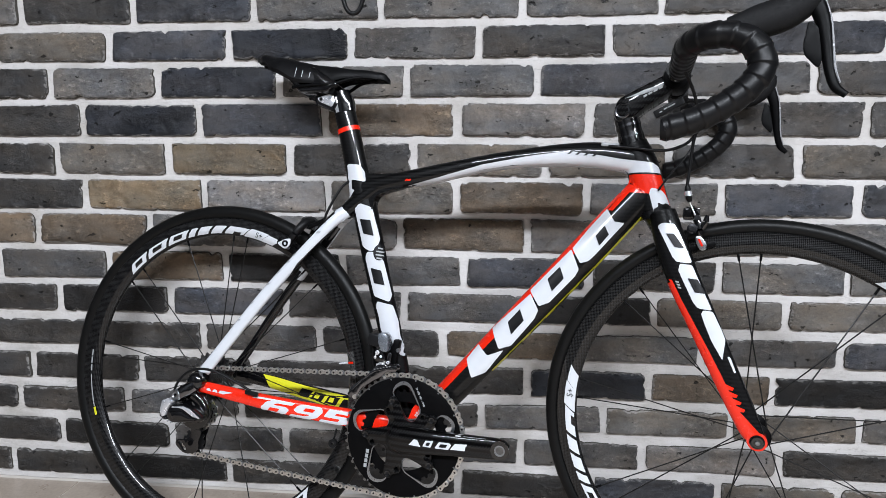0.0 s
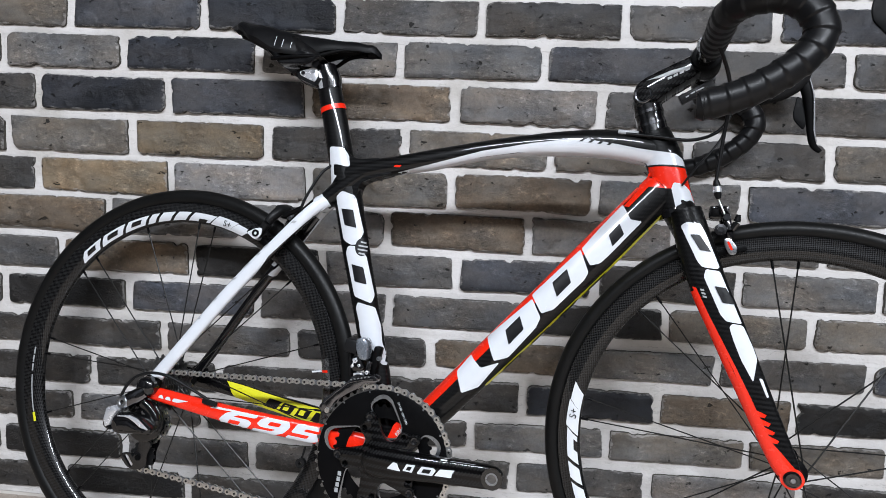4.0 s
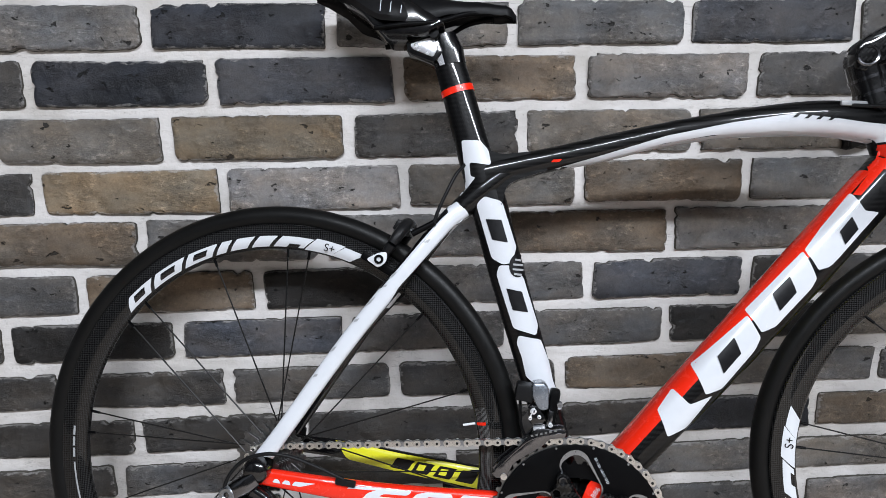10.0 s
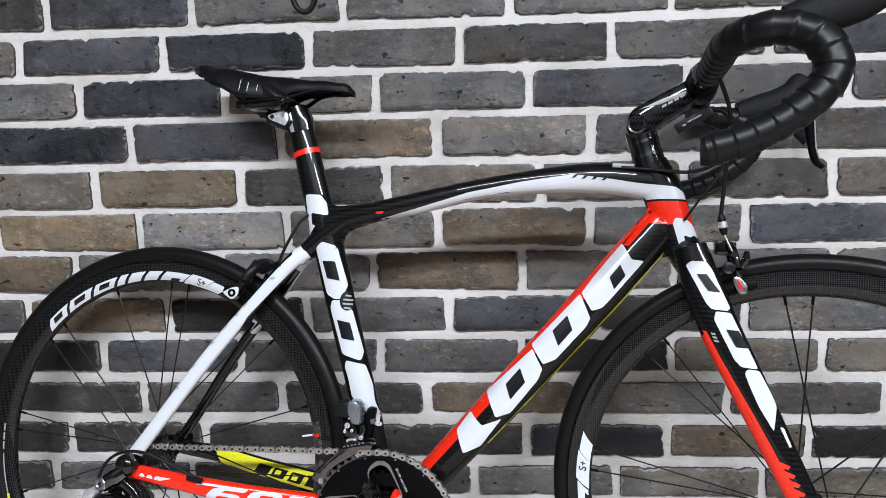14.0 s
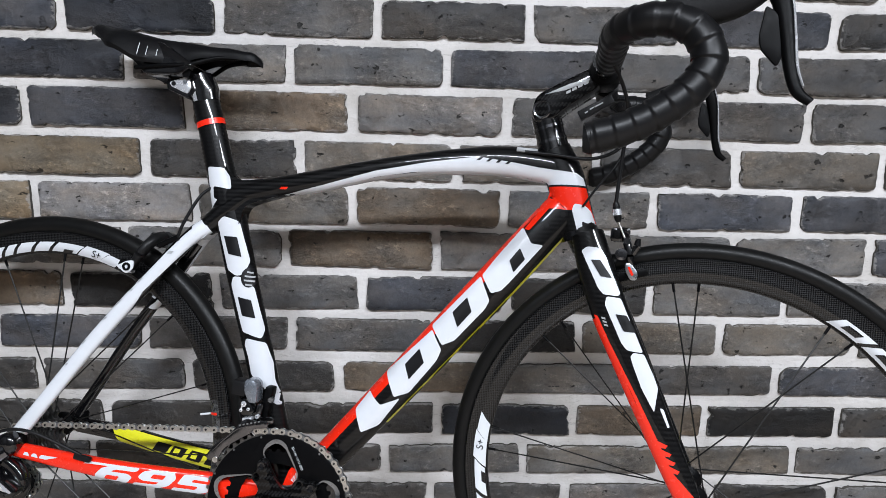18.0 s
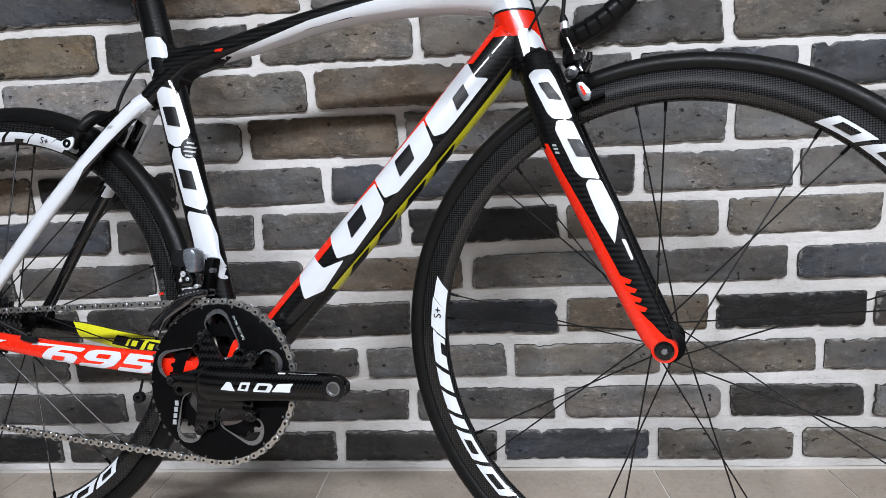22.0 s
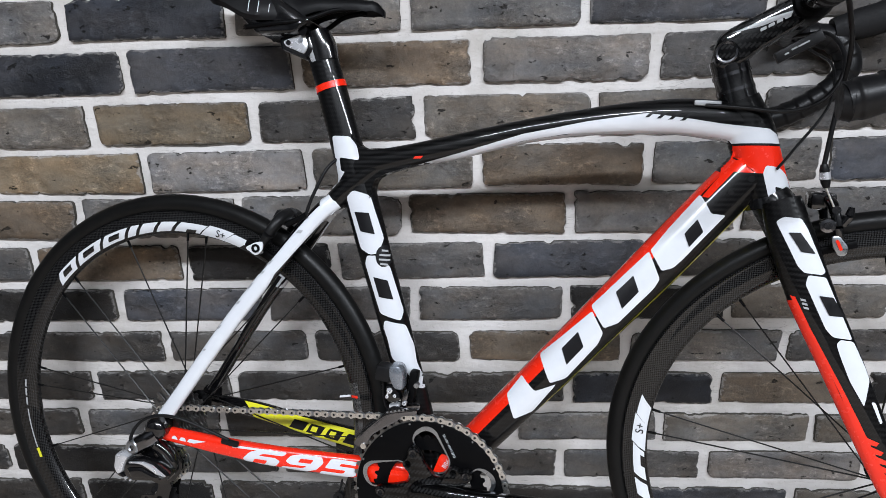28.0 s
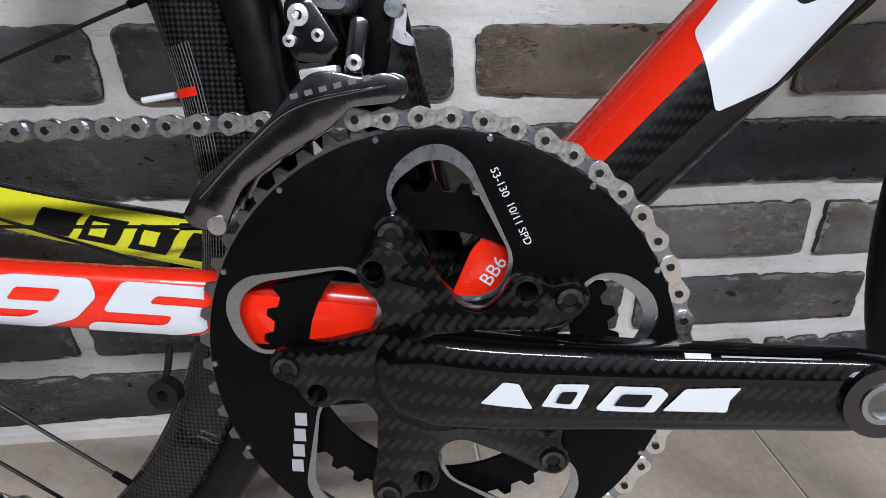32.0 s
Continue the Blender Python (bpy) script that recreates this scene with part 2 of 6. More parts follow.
def worn(name, colour, rough=0.25, metal=0.0, coat=0.6, amount=0.12, scale=40, spec=0.5):
    m = material(name, colour, rough, metal, coat, spec)
    n = Nodes(m)
    f = n.noise(scale, 5, 0.65)
    n.colour(n.ramp(f, [(0.3, tuple(c * (1 - amount) for c in colour)), (0.7, tuple(min(1, c * (1 + amount * 0.5)) for c in colour))]))
    n.rough(n.ramp(n.noise(scale * 3, 4), [(0.3, (rough * 0.8,) * 3), (0.7, (min(1, rough * 1.25),) * 3)]))
    return m


WHITE = worn("white_gloss_paint", (0.575, 0.595, 0.63), 0.22, coat=0.8, amount=0.04)
RED = worn("red_gloss_paint", (0.72, 0.019, 0.005), 0.24, coat=0.6, amount=0.06, spec=0.3)
YELLOW = worn("yellow_paint", (0.62, 0.60, 0.02), 0.3, coat=0.6, amount=0.1)
BLACK = worn("black_gloss_paint", (0.0035, 0.0035, 0.004), 0.15, coat=0.5, amount=0.1)
SATIN = worn("black_anodised", (0.0024, 0.0024, 0.0027), 0.4, coat=0.0, amount=0.15, scale=80, spec=0.06)
PLASTIC = worn("black_plastic", (0.008, 0.008, 0.0085), 0.38, coat=0.0, amount=0.12, scale=60, spec=0.14)
HOOD = worn("grey_black_hood_rubber", (0.008, 0.008, 0.0085), 0.6, coat=0.0, amount=0.15, scale=120, spec=0.12)
RUBBER = worn("tyre_rubber", (0.0045, 0.0045, 0.0045), 0.40, coat=0.0, amount=0.2, scale=50, spec=0.16)
TAPE = worn("bar_tape", (0.0055, 0.0055, 0.006), 0.36, coat=0.0, amount=0.25, scale=150, spec=0.20)
LEATHER = worn("saddle_cover", (0.0045, 0.0045, 0.005), 0.42, coat=0.0, amount=0.2, scale=120, spec=0.12)
STEEL = worn("nickel_steel", (0.72, 0.70, 0.67), 0.32, 1.0, 0.0, 0.25, 160)
COG = worn("cassette_steel", (0.20, 0.20, 0.20), 0.35, 1.0, 0.0, 0.3, 120)
CHROME = worn("polished_alloy", (0.74, 0.75, 0.78), 0.24, 0.65, 0.0, 0.12, 60)
DARKCHROME = worn("dark_polished_alloy", (0.16, 0.16, 0.17), 0.16, 1.0, 0.3, 0.15, 60)
GREYMETAL = worn("machined_alloy", (0.36, 0.38, 0.41), 0.3, 1.0, 0.0, 0.12, 90)
SILVERPAINT = worn("silver_plastic", (0.20, 0.22, 0.25), 0.25, 0.6, 0.5, 0.1, 60)
SPOKE = worn("black_spoke", (0.012, 0.012, 0.012), 0.35, 0.5, 0.0, 0.2, 80)
WHITEDECAL = worn("white_decal", (0.58, 0.60, 0.63), 0.35, coat=0.2, amount=0.05)
GREYDECAL = worn("grey_decal", (0.30, 0.31, 0.32), 0.4, coat=0.2, amount=0.1)
DIMDECAL = worn("dim_decal", (0.11, 0.11, 0.11), 0.4, coat=0.2, amount=0.1)
BLACKDECAL = worn("black_decal", (0.006, 0.006, 0.007), 0.35, coat=0.0, amount=0.1, spec=0.2)

# ---------------------------------------------------------------- mesh helpers
PLACE = {}


def part(name, bm, mat, parent=None, label="", at=Matrix(), smooth=True):
    """One bmesh as one mesh object, under a thing or a part; at is its place in the world."""
    me = bpy.data.meshes.new(name)
    if isinstance(bm, bmesh.types.BMesh):
        bmesh.ops.recalc_face_normals(bm, faces=bm.faces)
        bm.to_mesh(me)
        bm.free()
    else:
        me = bm
    if not me.materials:
        me.materials.append(mat)
    if smooth and len(me.polygons):
        me.polygons.foreach_set("use_smooth", [True] * len(me.polygons))
        me.set_sharp_from_angle(angle=radians(38))
    ob = new(name, me)
    ob.matrix_basis = at
    PLACE[ob] = at
    if parent:
        ob.parent = parent
        ob.matrix_parent_inverse = PLACE[parent].inverted()
    if label:
        tagged(ob, label)
    return ob


def box(bm, at, size, bevel=0.0, turn=None):
    m = Matrix.Translation(at) @ (turn.to_4x4() if turn else Matrix())
    r = bmesh.ops.create_cube(bm, size=1.0, matrix=m @ Matrix.Diagonal((*size, 1)))
    if bevel:
        edges = list({e for v in r["verts"] for e in v.link_edges})
        bmesh.ops.bevel(bm, geom=edges, offset=bevel, segments=2, affect="EDGES", profile=0.6)


def smooth_path(pts, k=6):
    """Catmull-Rom through the points."""
    p = [Vector(q) for q in pts]
    if len(p) < 3:
        return [p[0].lerp(p[1], i / k) for i in range(k + 1)]
    p = [2 * p[0] - p[1], *p, 2 * p[-1] - p[-2]]
    out = []
    for a, b, c, e in zip(p, p[1:], p[2:], p[3:]):
        for i in range(k):
            t = i / k
            out.append(0.5 * ((2 * b) + (c - a) * t + (2 * a - 5 * b + 4 * c - e) * t * t + (3 * b - a - 3 * c + e) * t ** 3))
    out.append(p[-2])
    return out


def along(vals, k):
    """Values stretched like smooth_path's points."""
    v = [Vector(x) if hasattr(x, "__len__") else x for x in vals]
    out = []
    for a, b in zip(v, v[1:]):
        out += [a + (b - a) * (i / k) for i in range(k)]
    return out + [v[-1]]


class Tube:
    """A tube in the bicycle's side plane: half height a across it, half width b sideways. Angle 0 faces right, 90 up."""

    def __init__(self, pts, ab, k=6, power=2.0, lateral=(0, -1, 0)):
        self.c = smooth_path(pts, k)
        self.ab = along(ab, k)
        self.power = power
        self.lat = Vector(lateral)
        n = len(self.c)
        self.s = [0.0]
        for p, q in zip(self.c, self.c[1:]):
            self.s.append(self.s[-1] + (q - p).length)
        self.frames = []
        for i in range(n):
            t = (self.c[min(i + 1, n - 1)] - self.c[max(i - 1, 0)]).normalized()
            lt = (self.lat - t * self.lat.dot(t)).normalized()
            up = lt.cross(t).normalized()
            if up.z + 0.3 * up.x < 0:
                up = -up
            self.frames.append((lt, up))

    def ring(self, f):
        f = max(0.0, min(f, len(self.c) - 1.0001))
        i = int(f)
        w = f - i
        c = self.c[i].lerp(self.c[i + 1], w)
        ab = self.ab[i].lerp(self.ab[i + 1], w)
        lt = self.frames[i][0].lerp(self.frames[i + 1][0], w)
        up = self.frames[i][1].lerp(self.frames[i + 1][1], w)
        return c, ab, lt, up

    def at(self, f, deg, off=0.0):
        c, ab, lt, up = self.ring(f)
        x, y = math.cos(radians(deg)), math.sin(radians(deg))
        e = 2 / self.power
        px, py = math.copysign(abs(x) ** e, x), math.copysign(abs(y) ** e, y)
        return c + lt * ((ab[1] + off) * px) + up * ((ab[0] + off) * py)

    def find(self, key):
        """The fraction along the tube at which a coordinate (axis, value) is met."""
        axis, value = key
        best = min(range(len(self.c) - 1), key=lambda i: abs((self.c[i][axis] + self.c[i + 1][axis]) / 2 - value))
        d = self.c[best + 1][axis] - self.c[best][axis]
        return best + ((value - self.c[best][axis]) / d if abs(d) > 1e-9 else 0)

    def mesh(self, bm, n=28, caps=True):
        rings = []
        for i in range(len(self.c)):
            rings.append([bm.verts.new(self.at(min(i, len(self.c) - 1.0001), 360 * j / n)) for j in range(n)])
        for a, b in zip(rings, rings[1:]):
            for j in range(n):
                bm.faces.new((a[j], a[(j + 1) % n], b[(j + 1) % n], b[j]))
        if caps:
            bm.faces.new(rings[0][::-1])
            bm.faces.new(rings[-1])
        return bm

    def patch(self, bm, corners, off=0.0005, nu=10, nv=8):
        """A piece of paint film on the tube: four corners (fraction, degrees), along the tube first."""
        (f0, d0), (f1, d1), (f2, d2), (f3, d3) = corners
        g = []
        for i in range(nu + 1):
            u = i / nu
            row = []
            for j in range(nv + 1):
                v = j / nv
                f = (f0 * (1 - u) + f1 * u) * (1 - v) + (f3 * (1 - u) + f2 * u) * v
                d = (d0 * (1 - u) + d1 * u) * (1 - v) + (d3 * (1 - u) + d2 * u) * v
                row.append(bm.verts.new(self.at(f, d, off)))
            g.append(row)
        for i in range(nu):
            for j in range(nv):
                bm.faces.new((g[i][j], g[i + 1][j], g[i + 1][j + 1], g[i][j + 1]))
        return bm


def hose(bm, pts, r, n=10, k=6, ends=True):
    """A round cable or bar of radius r (one value or one for each point) along a smooth way."""
    c = smooth_path(pts, k)
    rad = along(r, k) if isinstance(r, (list, tuple)) else [r] * len(c)
    up = Vector((0, 0, 1))
    rings = []
    for i in range(len(c)):
        t = (c[min(i + 1, len(c) - 1)] - c[max(i - 1, 0)]).normalized()
        if i == 0:
            up = t.orthogonal().normalized()
        up = (up - t * up.dot(t)).normalized()
        side = t.cross(up)
        rings.append([bm.verts.new(c[i] + rad[i] * (up * math.cos(2 * math.pi * j / n) + side * math.sin(2 * math.pi * j / n))) for j in range(n)])
    for a, b in zip(rings, rings[1:]):
        for j in range(n):
            bm.faces.new((a[j], a[(j + 1) % n], b[(j + 1) % n], b[j]))
    if ends:
        bm.faces.new(rings[0][::-1])
        bm.faces.new(rings[-1])
    return bm


def rod(bm, a, b, r, n=12, r2=None):
    return hose(bm, [a, b], [r, r if r2 is None else r2], n, 1)


def lathe(bm, profile, centre, n=96, closed=True, start=0.0, sweep=360.0):
    """Turns a profile of (radius, sideways) about the axis y through the centre."""
    cx, cy, cz = centre
    full = sweep >= 360
    count = n if full else n + 1
    rings = []
    for i in range(count):
        a = radians(start + sweep * i / n)
        rings.append([bm.verts.new((cx + r * math.cos(a), cy + y, cz + r * math.sin(a))) for r, y in profile])
    m = len(profile)
    for i in range(n):
        a, b = rings[i], rings[(i + 1) % count]
        for j in range(m if closed else m - 1):
            bm.faces.new((a[j], a[(j + 1) % m], b[(j + 1) % m], b[j]))
    return bm


def plate(bm, outline, y0, y1, bevel=0.0, holes=()):
    """A flat shape in the side plane (x, z), thick from y0 to y1."""
    vs = [bm.verts.new((x, y0, z)) for x, z in outline]
    es = [bm.edges.new((vs[i], vs[(i + 1) % len(vs)])) for i in range(len(vs))]
    for h in holes:
        hv = [bm.verts.new((x, y0, z)) for x, z in h]
        es += [bm.edges.new((hv[i], hv[(i + 1) % len(hv)])) for i in range(len(hv))]
    r = bmesh.ops.triangle_fill(bm, edges=es, use_beauty=True, use_dissolve=False)
    faces = [f for f in r["geom"] if isinstance(f, bmesh.types.BMFace)]
    ex = bmesh.ops.extrude_face_region(bm, geom=faces)
    moved = [v for v in ex["geom"] if isinstance(v, bmesh.types.BMVert)]
    bmesh.ops.translate(bm, verts=moved, vec=(0, y1 - y0, 0))
    if bevel:
        rim = [e for e in bm.edges if len(e.link_faces) == 2 and abs(e.calc_face_angle(0)) > 1.2 and abs(e.verts[0].co.y - e.verts[1].co.y) < 1e-7]
        bmesh.ops.bevel(bm, geom=rim, offset=bevel, segments=2, affect="EDGES", profile=0.5)
    return bm


def moved(bm, m):
    bmesh.ops.transform(bm, matrix=m, verts=bm.verts)
    return bm


def rounded(pts, r, k=5):
    """A closed outline with its corners rounded."""
    out = []
    n = len(pts)
    for i in range(n):
        p, a, b = Vector(pts[i]), Vector(pts[i - 1]), Vector(pts[(i + 1) % n])
        da, db = (a - p), (b - p)
        q = min(r, da.length * 0.45, db.length * 0.45)
        s, e = p + da.normalized() * q, p + db.normalized() * q
        for j in range(k + 1):
            t = j / k
            out.append(tuple(s * (1 - t) ** 2 + p * 2 * t * (1 - t) + e * t * t))
    return out


BM = bmesh.new

# ---------------------------------------------------------------- the room
FLOOR = 0.006


def slab(name, a, b, mat, label):
    bm = BM()
    box(bm, [(p + q) / 2 for p, q in zip(a, b)], [q - p for p, q in zip(a, b)])
    ob = part(name, bm, mat, smooth=False)
    return tagged(ob, label, kind="structure")


def mortar_wall():
    """The wall's lime bed, gently uneven, with thickness behind it."""
    bm = BM()
    nx, nz = 400, 210
    x0, x1, z0, z1 = -2.6, 2.6, FLOOR, 2.7
    front = []
    for i in range(nx + 1):
        col = []
        for j in range(nz + 1):
            x, z = x0 + (x1 - x0) * i / nx, z0 + (z1 - z0) * j / nz
            col.append(bm.verts.new((x, MORTAR_Y + 0.0022 * noise.noise((x * 14, 0, z * 14)) + 0.0012 * noise.noise((x * 60, 3, z * 60)), z)))
        front.append(col)
    for i in range(nx):
        for j in range(nz):
            bm.faces.new((front[i][j], front[i + 1][j], front[i + 1][j + 1], front[i][j + 1]))
    loop = [c[0] for c in front] + front[-1][1:] + [c[-1] for c in front[-2::-1]] + front[0][-2:0:-1]
    back = [bm.verts.new((v.co.x, 0.18, v.co.z)) for v in loop]
    n = len(loop)
    for i in range(n):
        bm.faces.new((loop[i], back[i], back[(i + 1) % n], loop[(i + 1) % n]))
    bm.faces.new(back)
    ob = part("wall_north", bm, MORTAR)
    return tagged(ob, "wall of reclaimed grey bricks in wide white mortar", kind="structure")


MORTAR_Y = 0.0078
wall_north = mortar_wall()
floor = slab("floor", (-2.6, -3.4, FLOOR - 0.1), (2.6, 0.18, FLOOR - 0.002), GROUT, "floor of beige-brown ceramic tiles with pale grout")
# unseen sides, back and ceiling, added to close the room and limit bounce
slab("wall_west", (-2.75, -3.4, FLOOR - 0.1), (-2.6, 0.18, 2.7), PLASTER, "unseen dark wall added to close the room")
slab("wall_east", (2.6, -3.4, FLOOR - 0.1), (2.75, 0.18, 2.7), PLASTER, "unseen dark wall added to close the room")
slab("wall_south", (-2.75, -3.55, FLOOR - 0.1), (2.75, -3.4, 2.7), PLASTER, "unseen dark wall added behind the viewer")
slab("ceiling", (-2.75, -3.55, 2.7), (2.75, 0.18, 2.8), CEILING, "unseen grey ceiling added to close the room")
from mathutils.bvhtree import BVHTree

# ---------------------------------------------------------------- the bicycle
# own axes: x ahead, y to its left (the wall), z up, from the rear axle; the drive side looks towards -y
BIKE = Matrix.Translation((-0.3688, -0.1522, 0.3415)) @ pose(0, 0, 0, 0, 0, -8.5) @ pose(0, 0, 0, -9.5, 0, 0) @ pose(0, 0, 0, 0, 0.2, 0)
HEAD = Vector((0.803, 0, 0.422))
STEER_AXIS = Vector((-0.292, 0, 0.956))
STEER = Matrix.Translation(HEAD) @ Matrix.Rotation(radians(-10.3), 4, STEER_AXIS) @ Matrix.Translation(-HEAD)
TURNED = BIKE @ STEER
BB = Vector((0.417, 0, -0.063))
FRONT = Vector((0.987, 0, 0.0035))
REAR = Vector((0.0145, 0, 0.0010))
REAR_AT = BIKE @ Matrix.Translation(REAR)
RING_Y = -0.0435

bicycle = new("road_bicycle")
PLACE[bicycle] = BIKE @ Matrix.Translation((0.49, 0, -0.335))
bicycle.matrix_basis = PLACE[bicycle]
tagged(bicycle, "black, white and red carbon road bicycle leaning against the brick wall", "bicycle")


def b_part(name, bm, mat, parent=None, label="", turned=False, smooth=True):
    at = REAR_AT if turned == "rear" else TURNED if turned else BIKE
    return part(name, bm, mat, parent or bicycle, label, at, smooth)


def tucked(pts, reach=0.41):
    """Points of a stay, laid out from the origin, drawn up to where the rear axle is."""
    out = []
    for p in pts:
        w = max(0.0, 1 - p[0] / reach)
        out.append((p[0] + REAR.x * w, *p[1:-1], p[-1] + REAR.z * w))
    return out


def lettering(text, size, mat, name, parent, at):
    """Flat lettering in Blender's own font, as a mesh."""
    c = bpy.data.curves.new(name, "FONT")
    c.body, c.size, c.extrude, c.align_x, c.align_y = text, size, 0.00015, "CENTER", "CENTER"
    tmp = bpy.data.objects.new(name, c)
    scene.collection.objects.link(tmp)
    me = bpy.data.meshes.new_from_object(tmp)
    bpy.data.objects.remove(tmp)
    me.materials.clear()
    return part(name, me, mat, parent, "", at, smooth=False)


def facing_right(x, y, z, turn=0.0):
    """A pose for flat lettering that looks to the drive side, turned in the side plane."""
    return Matrix.Translation((x, y, z)) @ Matrix.Rotation(radians(-turn), 4, (0, 1, 0)) @ pose(0, 0, 0, 90, 0, 0)


def shape(tube, axis, v0, v1, lo, hi, slant, mat, name, parent, off=0.0005, turned=False):
    f0, f1 = tube.find((axis, v0)), tube.find((axis, v1))
    s = slant * (f1 - f0)
    bm = tube.patch(BM(), [(f0, lo), (f1, lo), (f1 + s, hi), (f0 + s, hi)], off)
    return b_part(name, bm, mat, parent, turned=turned)


def decal(skin, outline, mat, name, parent, off=0.0007, turned=False, label="", step=0.003):
    """Paint film with a given outline (x, z), laid from the drive side onto a skin."""
    bm = BM()
    bm.faces.new([bm.verts.new((x, 0, z)) for x, z in outline])
    for axis in (0, 2):
        lo, hi = min(v.co[axis] for v in bm.verts), max(v.co[axis] for v in bm.verts)
        k = lo + step
        normal = Vector((1, 0, 0)) if axis == 0 else Vector((0, 0, 1))
        while k < hi:
            bmesh.ops.bisect_plane(bm, geom=bm.verts[:] + bm.edges[:] + bm.faces[:], plane_co=normal * k, plane_no=normal)
            k += step
    for v in bm.verts:
        p, n, _, _ = skin.ray_cast(Vector((v.co.x, -0.5, v.co.z)), Vector((0, 1, 0)))
        if p is None:
            p, n, _, _ = skin.find_nearest(Vector((v.co.x, -0.012, v.co.z)))
        if n.y > 0:
            n = -n
        v.co = p + n * off
    return b_part(name, bm, mat, parent, label, turned)


def block(skin, outline, slot, mat, ink, parent, turned=False, r=0.004):
    decal(skin, rounded(outline, r, 4), mat, "painted_block", parent, 0.0007, turned)
    if slot:
        decal(skin, rounded(slot, 0.0012, 3), ink, "dark_inset", parent, 0.0017, turned, step=0.003)


# ---- frame
seat_tube = Tube([(0.419, 0, -0.07), (0.385, 0, 0.055), (0.330, 0, 0.25), (0.305, 0, 0.345), (0.284, 0, 0.42), (0.265, 0, 0.49), (0.253, 0, 0.532)],
                 [(0.019, 0.017), (0.021, 0.016), (0.0235, 0.0155), (0.0245, 0.016), (0.0225, 0.0155), (0.0212, 0.015), (0.0205, 0.0145)], 10)
top_tube = Tube([(0.292, 0, 0.374), (0.33, 0, 0.386), (0.39, 0, 0.3985), (0.447, 0, 0.4097), (0.53, 0, 0.4276), (0.60, 0, 0.4378), (0.655, 0, 0.4425), (0.715, 0, 0.4445), (0.765, 0, 0.4395), (0.80, 0, 0.432)],
                [(0.026, 0.015), (0.0175, 0.016), (0.0155, 0.017), (0.0165, 0.0175), (0.0148, 0.018), (0.0160, 0.019), (0.0190, 0.020), (0.0215, 0.021), (0.0235, 0.022), (0.024, 0.022)], 10, 2.3)
down_tube = Tube([(0.429, 0, -0.055), (0.4745, 0, -0.0040), (0.6002, 0, 0.140), (0.7157, 0, 0.2743), (0.803, 0, 0.378)],
                 [(0.0245, 0.028), (0.0245, 0.0265), (0.0275, 0.0255), (0.0293, 0.025), (0.028, 0.0235)], 12, 2.3)
head_tube = Tube([(0.786, 0, 0.462), (0.803, 0, 0.422), (0.826, 0, 0.345)], [(0.0235, 0.022), (0.027, 0.0235), (0.0255, 0.025)], 12, 2.2)
cluster = Tube([(0.385, 0, 0.398), (0.335, 0, 0.383), (0.298, 0, 0.358), (0.272, 0, 0.336), (0.262, 0, 0.327)],
               [(0.010, 0.0140), (0.014, 0.0150), (0.0165, 0.0175), (0.0150, 0.0175), (0.0120, 0.0165)], 8, 2.2)
bm = BM()
for tube in (seat_tube, top_tube, down_tube, head_tube, cluster):
    tube.mesh(bm, 48)
for web in (((0.298, 0.428), (0.3030, 0.4165), (0.3095, 0.4090), (0.3243, 0.4040), (0.362, 0.4075), (0.362, 0.395), (0.298, 0.385)),
            ((0.316, 0.330), (0.3255, 0.3400), (0.3275, 0.3560), (0.3325, 0.3650), (0.3450, 0.3715), (0.3850, 0.3830), (0.370, 0.395), (0.305, 0.385))):
    plate(bm, rounded(web, 0.006, 5), -0.0128, 0.0128)
hose(bm, [BB + Vector((0, -0.036, 0)), BB + Vector((0, 0.036, 0))], 0.0265, 32, 1)
bm.normal_update()
FRAME_SKIN = BVHTree.FromBMesh(bm)
frame_part = b_part("frame", bm, CARBON, label="monocoque carbon frame with a glossy clear coat")

stay_r = Tube(tucked([(0.272, -0.008, 0.334), (0.248, -0.016, 0.314), (0.20, -0.029, 0.258), (0.12, -0.043, 0.163), (0.035, -0.057, 0.050), (0.004, -0.060, 0.010)], 0.272),
              [(0.0130, 0.0095), (0.0118, 0.0085), (0.0112, 0.0075), (0.0112, 0.0075), (0.0108, 0.007), (0.0115, 0.006)], 8, 2.4)
b_part("seat_stay", stay_r.mesh(BM(), 24), WHITE, frame_part, "white seat stay with chipped paint")
stay_l = Tube(tucked([(0.272, 0.008, 0.334), (0.248, 0.016, 0.314), (0.20, 0.029, 0.258), (0.12, 0.043, 0.163), (0.035, 0.057, 0.050), (0.004, 0.060, 0.010)], 0.272),
              [(0.0130, 0.0095), (0.0110, 0.0085), (0.0098, 0.0075), (0.0088, 0.0075), (0.0085, 0.007), (0.0095, 0.006)], 8, 2.4)
b_part("seat_stay", stay_l.mesh(BM(), 24), BLACK, frame_part, "glossy black seat stay, white at its head")
bm = stay_l.patch(BM(), [(0, 0), (stay_l.find((2, 0.215)), 0), (stay_l.find((2, 0.200)), 360), (0, 360)], 0.0006, 20, 28)
b_part("white_panel", bm, WHITE, frame_part)
f = stay_l.find
# black film that stands in for the dark gap between the two stays
bm = stay_l.patch(BM(), [(f((2, 0.310)), -62), (f((2, 0.240)), -74), (f((2, 0.240)), 30), (f((2, 0.310)), 20)], 0.0013, 24, 12)
b_part("black_inlay", bm, BLACK, frame_part, "black patch on the white stay head for the dark gap")
